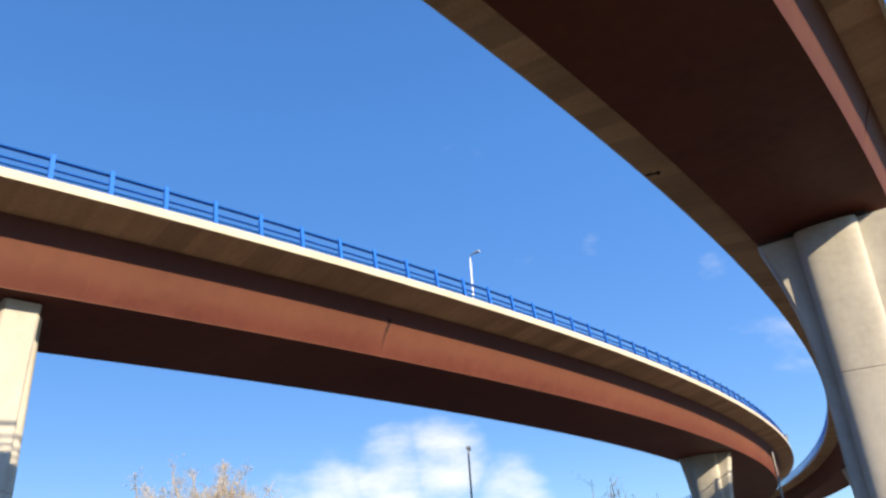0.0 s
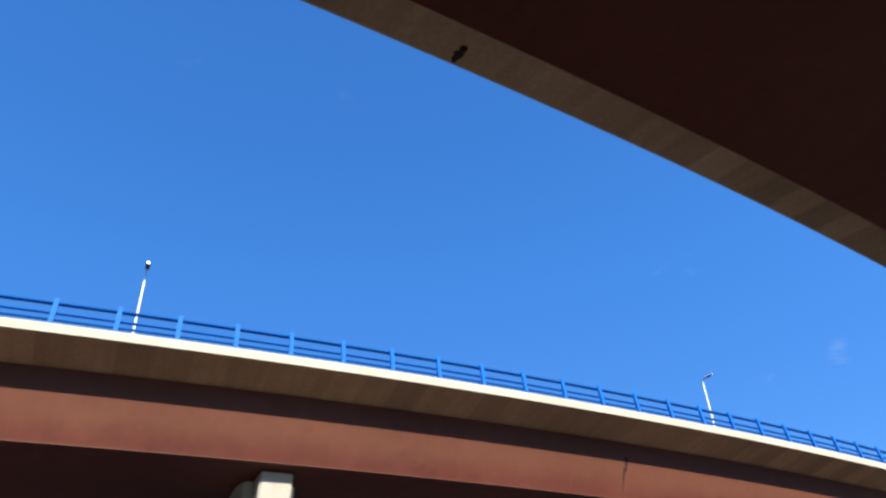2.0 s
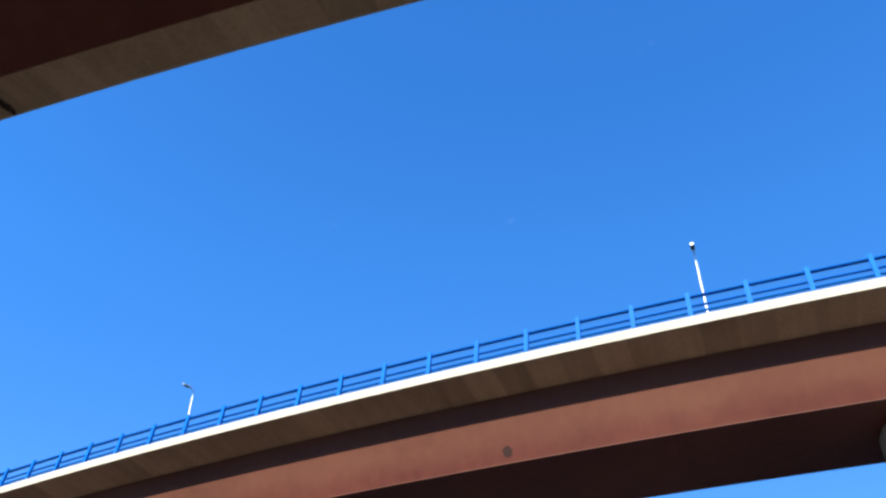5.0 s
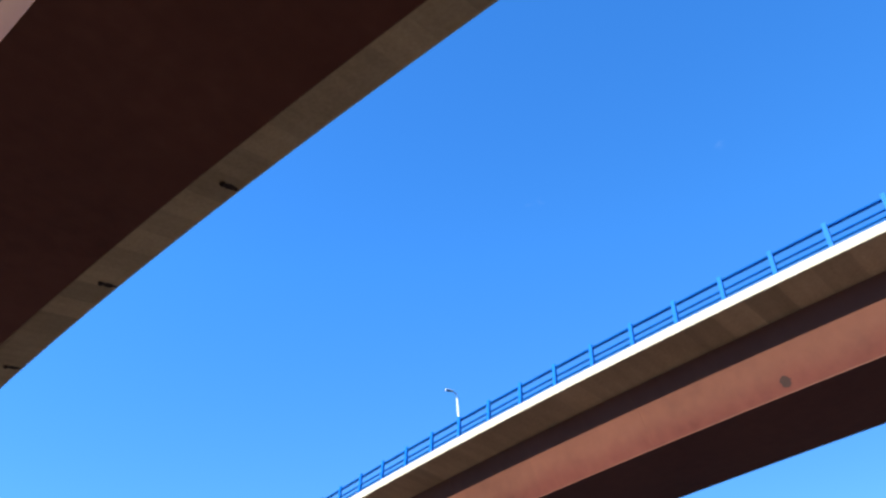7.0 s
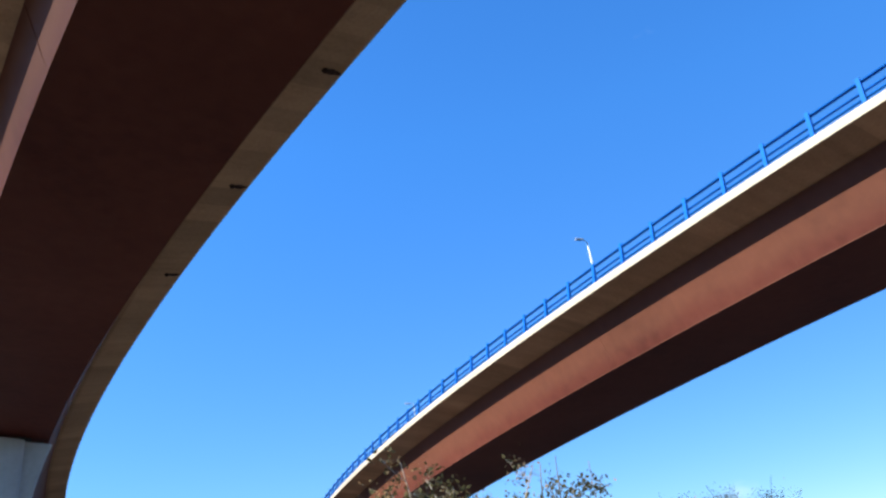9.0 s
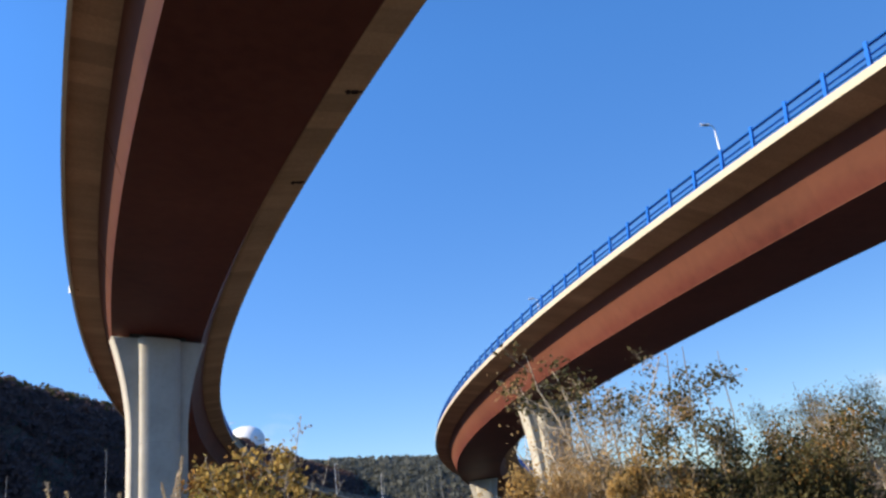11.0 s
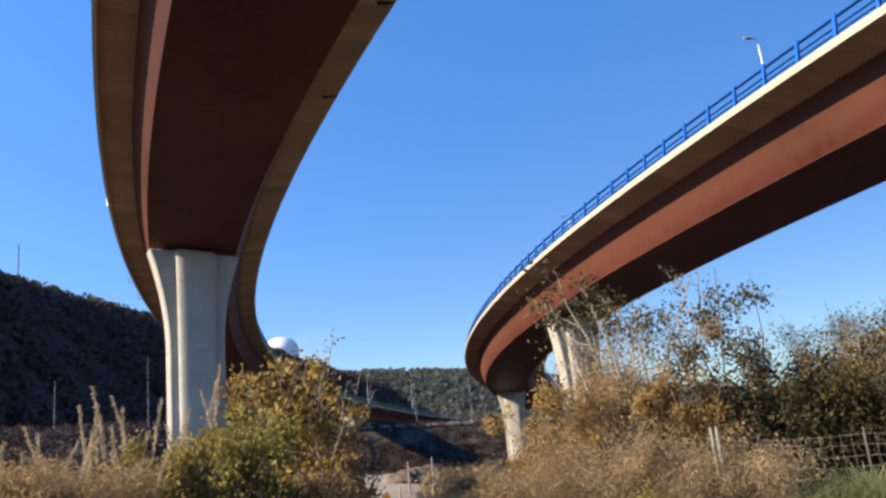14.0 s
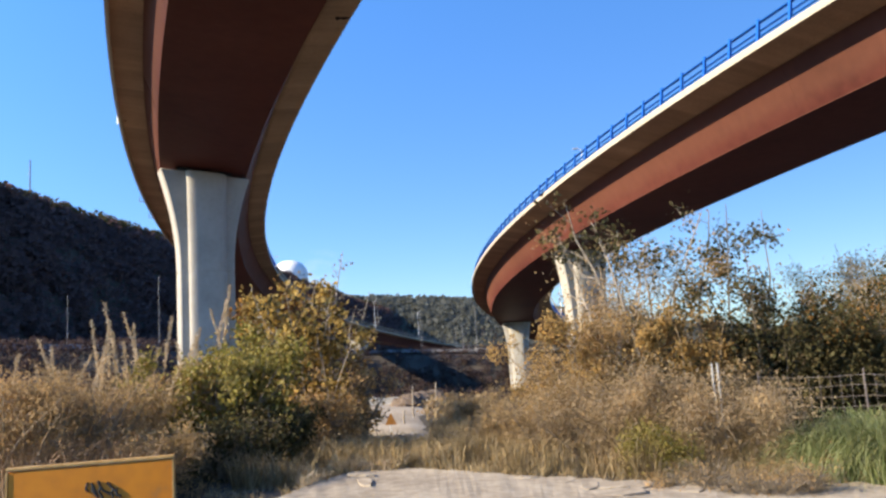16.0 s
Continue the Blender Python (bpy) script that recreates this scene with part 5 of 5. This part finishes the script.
def grass_clump(az, r, height, n, seed, label):
    """A fountain of long arching green blades from one foot."""
    rng = np.random.default_rng(seed)
    base = polar(az, r)
    root = thing("grass_clump", label, "grass", "green grass clumps", at=(base[0], base[1], base[2] - 0.03))
    verts, faces = [], []
    for i in range(n):
        ang, h = rng.uniform(0, 2 * math.pi), height * rng.uniform(0.5, 1.1)
        reach = h * rng.uniform(0.45, 1.35)
        d, sd = Vector((math.cos(ang), math.sin(ang), 0)), Vector((-math.sin(ang), math.cos(ang), 0)) * 0.007
        foot = Vector((rng.normal() * 0.12, rng.normal() * 0.12, 0))
        o = len(verts)
        for k in range(6):
            u = k / 5
            p = foot + d * reach * u ** 1.5 + Vector((0, 0, h * (1 - (1 - u) ** 2) - h * 0.62 * u ** 3 * reach / h))
            w = 1.0 - 0.85 * u
            verts += [p - sd * w, p + sd * w]
        for k in range(5):
            faces.append((o + 2 * k, o + 2 * k + 1, o + 2 * k + 3, o + 2 * k + 2))
    part("blade_tuft", mesh_of("blade_tuft", verts, faces), GREEN_GRASS, root)


for i, (az, r, h) in enumerate(((77.6, 11.3, 1.0), (75.2, 11.1, 1.1), (79.3, 11.6, 0.8), (73.2, 11.3, 1.1), (76.3, 12.0, 1.15))):
    grass_clump(az, r, h, 620, 120 + i, "arching clump of fresh green grass")


def reed(seed):
    """One tall dry reed: stalk, a leaf or two and a long seed head; built at the origin."""
    rng = np.random.default_rng(seed)
    root = thing("reed", "tall dry reed with a long tan seed head", "reed", "reeds")
    h = 2.0
    lean = rng.uniform(-0.20, 0.20, 2)
    pts = [Vector((lean[0] * (z / h) ** 2 * h, lean[1] * (z / h) ** 2 * h, z)) for z in (0, 0.6, 1.2, 1.6, h)]
    part("stalk", mesh_of("stalk", *tube(pts, [0.008, 0.007, 0.006, 0.005, 0.003], 5)), PLUME, root)
    n = 300
    u = np.linspace(0, 1, n)
    P = np.array([tuple(pts[2].lerp(pts[3], x * 2) if x < 0.5 else pts[3].lerp(pts[4], x * 2 - 1)) for x in u])
    P += rng.normal(size=P.shape) * np.array([0.013, 0.013, 0.008]) * (1.25 - np.abs(u - 0.45))[:, None]
    part("seed_plume", leaves(P, 0.048, rng, 0.34, -1.4), PLUME, root)
    part("leaf_blade", leaves(np.array([tuple(pts[1])]), 0.45, rng, 0.05, -0.8), DRY_GRASS, root)
    return root


first_reeds = [reed(140 + i) for i in range(4)]
rng_reed = random.Random(5)
spots = [(130.7, 14.2, 0.79), (129.4, 14.5, 0.99), (128.7, 14.0, 0.84), (127.9, 14.6, 0.97), (127.2, 14.3, 1.13), (126.8, 14.8, 1.14), (126.1, 14.0, 1.05), (125.9, 14.6, 1.30),
         (125.0, 14.2, 1.10), (124.2, 14.6, 1.22), (123.7, 14.3, 1.18), (122.3, 14.5, 1.08), (121.2, 14.2, 1.03), (120.5, 14.6, 1.32), (119.7, 14.4, 1.40), (118.7, 14.7, 1.24),
         (132.2, 14.1, 0.82), (131.6, 13.6, 0.72), (128.2, 13.4, 0.82), (124.6, 13.6, 0.90), (121.8, 13.8, 0.96), (126.5, 13.3, 0.85), (129.9, 13.0, 0.85), (128.4, 12.6, 0.92), (125.4, 12.9, 0.96), (123.0, 13.2, 0.99), (130.2, 14.9, 0.95), (127.5, 13.0, 0.90), (132.8, 12.8, 0.85), (124.0, 12.4, 0.79)]
for i, (az, r, k) in enumerate(spots):
    m = Matrix.Translation(polar(az, r, -0.03)) @ Matrix.Rotation(rng_reed.uniform(0, 6.28), 4, "Z") @ Matrix.Diagonal((1, 1, k * 1.04, 1))
    if i < 4:
        first_reeds[i].matrix_basis = m
    else:
        c = copy_thing(first_reeds[i % 4], m)
        c.matrix_basis = m


def scrub():
    """Low dark brush over the hollow and the bank in the middle distance."""
    rng = np.random.default_rng(9)
    P = []
    for az0, az1, r0, r1, n in ((92, 112, 150, 196, 900), (112, 136, 100, 140, 700), (96, 134, 40, 104, 620), (96, 114, 100, 178, 1100), (97, 107, 66, 110, 500), (110, 136, 20, 45, 160), (86, 102, 22, 60, 150)):
        for x, y in scatter(n, az0, az1, r0, r1, int(r0), clear):
            P.append((x, y, ground_z(x, y) - 0.1))
    P = np.array(P)
    R = np.hypot(P[:, 0], P[:, 1])
    size = np.where(R > 100, rng.uniform(1.2, 2.3, len(P)), rng.uniform(0.4, 0.9, len(P)))
    hollow = np.array([(x, y, ground_z(x, y) - 0.1) for x, y in scatter(2600, 97, 109, 69, 186, 55)])
    P, size = np.concatenate([P, hollow]), np.concatenate([size, rng.uniform(0.8, 1.9, len(hollow))])
    ob = part("brush", crowns(P, size, 50, 0.10, rng, 0.45, 0.6), BRUSH)
    tagged(ob, "dark low brush over the hollow and the road bank", "brush", kind="stuff")
    Q = []
    for x, y in scatter(420, 96, 134, 19, 60, 77, clear):
        Q.append((x, y, ground_z(x, y) - 0.1))
    ob = part("brush", crowns(np.array(Q), rng.uniform(0.4, 0.8, len(Q)), 60, 0.08, rng, 0.45, 0.6), LEAF_OLIVE)
    tagged(ob, "low olive brown brush on the waste ground", "brush", kind="stuff")


scrub()


# ---------------------------------------------------------------- small things on the ground
def yellow_box():
    """An upright painted steel panel on two feet, with a scrawl on it."""
    a, b = Vector(polar(132.75, 6.08)), Vector(polar(122.75, 5.84))
    mid, along = (a + b) / 2, (b - a)
    turn = math.atan2(along.y, along.x)
    root = thing("barrier_panel", "yellow painted steel barrier panel with black scrawls", "barrier", at=(mid.x, mid.y, ground_z(mid.x, mid.y)), turn=turn)
    L, H, D = along.length, 0.95, 0.05
    side = 1 if (Matrix.Rotation(turn, 3, "Z") @ Vector((0, 1, 0))).dot(-mid) > 0 else -1
    part("board", box((L - 0.02, D, H - 0.14), (0, -side * D / 2, (H - 0.03 + 0.11) / 2), 0.008), YELLOW, root)
    part("top_edge", box((L, D + 0.012, 0.018), (0, -side * D / 2, H - 0.011), 0.004), YELLOW_EDGE, root, "worn pale yellow top edge")
    for x in (-L / 2 + 0.008, L / 2 - 0.008):
        part("side_edge", box((0.014, D + 0.012, H - 0.14), (x, -side * D / 2, (H - 0.03 + 0.11) / 2), 0.003), YELLOW_EDGE, root)
    for x in (-L * 0.32, L * 0.32):
        part("foot", box((0.07, 0.42, 0.12), (x, -side * D / 2, 0.06), 0.01), YELLOW, root)
    rng = random.Random(3)
    x = -0.03
    for i in range(9):
        h = rng.uniform(0.05, 0.14)
        pts = [(x + 0.024 * i + rng.uniform(-0.01, 0.01), side * 0.004, H - 0.13 - 0.009 * i + rng.uniform(-0.03, 0.03))]
        for k in range(4):
            q = pts[-1]
            pts.append((q[0] + rng.uniform(-0.015, 0.02), side * 0.004, q[2] - h / 4 + rng.uniform(-0.01, 0.02)))
        part("scrawl", mesh_of("scrawl", *tube(pts, [0.009] * 5, 5)), BLACK_PAINT, root, "black sprayed line")


yellow_box()


def wire_fence():
    """A welded mesh fence: steel posts, level wires and upright wires."""
    a, b = Vector(polar(82.2, 14.6)), Vector(polar(69.0, 13.4))
    root = thing("wire_fence", "rusty welded wire mesh fence between thin posts", "fence")
    z = min(a.z, b.z)
    L = (b - a).length
    H = 1.36
    n_up = int(L / 0.17)
    d = (b - a) / L
    for i in range(n_up + 1):
        p = a + d * (i * 0.17)
        sway = [0.03 * noise.noise((i * 0.4, q, 7)) for q in range(3)]
        part("wire", mesh_of("wire", *tube([(p.x + sway[k], p.y + sway[k], z + 0.02 + (H - 0.02) * k / 2) for k in range(3)], [0.0042] * 3, 4, False)), RUSTY, root)
    for k in range(9):
        h = z + 0.06 + k * 0.16
        part("wire", mesh_of("wire", *tube([tuple(a.lerp(b, q / 8).xy) + (h - 0.03 * math.sin(math.pi * (q % 4) / 4) + 0.03 * noise.noise((q * 0.7, k * 0.5, 2)),) for q in range(9)], [0.0042] * 9, 4, False)), RUSTY, root)
    for i in range(3):
        p = a + d * (L * i / 2)
        part("post", mesh_of("post", *tube([(p.x, p.y, z - 0.1), (p.x, p.y, z + H + 0.08)], [0.013, 0.013], 8)), RUSTY, root)


wire_fence()


def twin_post():
    p = polar(84.9, 11.5)
    root = thing("marker_post", "pair of grey metal posts standing among dry bushes", "post", at=p, turn=radians(84.9))
    for x in (-0.036, 0.036):
        part("post", mesh_of("post", *tube([(x, 0.02, -0.1), (x, 0.02, 1.50)], [0.017, 0.017], 8)), POST_GREY, root)
    part("band", box((0.09, 0.024, 0.04), (0, 0.02, 0.7), 0.004), POST_GREY, root)


twin_post()


def warning_sign():
    p = polar(107.85, 17.6)
    root = thing("warning_sign", "triangular orange warning sign on a short post", "sign", at=p, turn=radians(107.85))
    part("post", mesh_of("post", *tube([(0, 0, -0.1), (0, 0, 0.40)], [0.018, 0.018], 8)), GALV, root)
    bm = bmesh.new()
    tri = [(-0.13, 0.24), (0.13, 0.24), (0.0, 0.50)]
    lo = [bm.verts.new((x, -0.030, z)) for x, z in tri]
    hi = [bm.verts.new((x, -0.024, z)) for x, z in tri]
    bm.faces.new(lo)
    bm.faces.new(hi[::-1])
    for i in range(3):
        bm.faces.new((lo[i], hi[i], hi[(i + 1) % 3], lo[(i + 1) % 3]))
    part("panel", bm, SIGN_BACK, root, "orange triangular panel")


warning_sign()


def stake(az, r, h, label):
    p = polar(az, r)
    root = thing("wooden_stake", label, "stake", "track stakes", at=p)
    part("shaft", mesh_of("shaft", *tube([(0, 0, -0.2), (0.01, 0, h * 0.6), (0.0, 0.015, h)], [0.03, 0.028, 0.024], 7)), WOOD, root)


for az, r, h in ((104.5, 25.0, 1.05), (106.2, 24.0, 0.95), (105.2, 25.2, 0.55), (106.9, 20.6, 0.4)):
    stake(az, r, h, "weathered grey wooden stake beside the track")


def rock(az, r, size, seed, label):
    rng = random.Random(seed)
    p = polar(az, r, size[2] * 0.25)
    bm = bmesh.new()
    bmesh.ops.create_icosphere(bm, subdivisions=3, radius=0.5)
    for v in bm.verts:
        k = 1 + 0.55 * noise.noise(v.co * 2.6 + Vector((seed, 0, 0))) + 0.12 * noise.noise(v.co * 6 + Vector((0, seed, 0)))
        v.co = Vector((v.co.x * size[0] * k, v.co.y * size[1] * k, v.co.z * size[2] * k))
    ob = part("rock", bm, ROCK)
    ob.matrix_basis = Matrix.Translation(p) @ Matrix.Rotation(rng.uniform(0, 6), 4, "Z")
    tagged(ob, label, "rock", "track rocks")


rng_rock = random.Random(31)
for i in range(17):
    u = rng_rock.random()
    k = rng_rock.uniform(0.6, 1.0) * (1.5 - 0.5 * u)
    rock(104.5 + 2.2 * u, 42.5 - 5.5 * u + rng_rock.uniform(-1, 1), (1.6 * k, 1.15 * k, 0.85 * k), i + 1, "rough brown rock in a heap beside the sandy track")
for i, (az, r, sz) in enumerate(((109.4, 24, (0.7, 0.5, 0.4)), (109.9, 23, (0.5, 0.4, 0.3)), (104.6, 27, (1.0, 0.7, 0.45)))):
    rock(az, r, sz, i + 20, "rough brown rock beside the sandy track")


def kerb_block(az, r, turn):
    """A low precast concrete block with a sloping face."""
    p = polar(az, r)
    bm = box((1.5, 0.42, 0.48), (0, 0, 0.20), 0.02)
    for v in bm.verts:
        if v.co.z > 0.2:
            v.co.y *= 0.55
    ob = part("concrete_block", bm, PIER)
    ob.matrix_basis = Matrix.Translation(p) @ Matrix.Rotation(radians(az + turn), 4, "Z")
    tagged(ob, "low pale concrete block lying beside the dirt track", "block", "track blocks")


for az, turn in ((111.4, 4), (109.6, -3), (107.9, 2)):
    kerb_block(az, 49.0, turn)


def broken_slab(az, r, size, seed):
    """A cracked-off piece of the concrete ground, lying a little askew."""
    rng = random.Random(seed)
    bm = bmesh.new()
    n = 7
    ring = []
    for k in range(n):
        a = 2 * math.pi * (k + rng.uniform(-0.3, 0.3)) / n
        q = rng.uniform(0.75, 1.1)
        ring.append((math.cos(a) * size[0] / 2 * q, math.sin(a) * size[1] / 2 * q))
    lo = [bm.verts.new((x, y, 0.0)) for x, y in ring]
    mid = [bm.verts.new((x, y, size[2] * 0.8)) for x, y in ring]
    hi = [bm.verts.new((x * 0.95, y * 0.95, size[2])) for x, y in ring]
    bm.faces.new(lo[::-1])
    bm.faces.new(hi)
    for a, b in ((lo, mid), (mid, hi)):
        for k in range(n):
            k2 = (k + 1) % n
            bm.faces.new((a[k], a[k2], b[k2], b[k]))
    ob = part("broken_slab", bm, PAD)
    on_pad = 0.06 if r < pad_edge(az) else -0.01
    ob.matrix_basis = Matrix.Translation(polar(az, r, on_pad)) @ Matrix.Rotation(rng.uniform(0, 6), 4, "Z") @ Matrix.Rotation(rng.uniform(-0.05, 0.05), 4, "X")
    tagged(ob, "broken piece of pale concrete on the ground", "rubble", "concrete rubble")


rng_slab = random.Random(12)
for i in range(15):
    az = rng_slab.uniform(80, 113)
    r = pad_edge(az) + rng_slab.uniform(-1.3, 0.35)
    broken_slab(az, r, (rng_slab.uniform(0.25, 0.8), rng_slab.uniform(0.2, 0.5), rng_slab.uniform(0.015, 0.035)), 300 + i)
for i in range(14):
    az = rng_slab.uniform(108.6, 111.2)
    r = rng_slab.uniform(15.0, 18.5)
    broken_slab(az, r, (rng_slab.uniform(0.25, 0.6), rng_slab.uniform(0.2, 0.4), rng_slab.uniform(0.08, 0.2)), 340 + i)
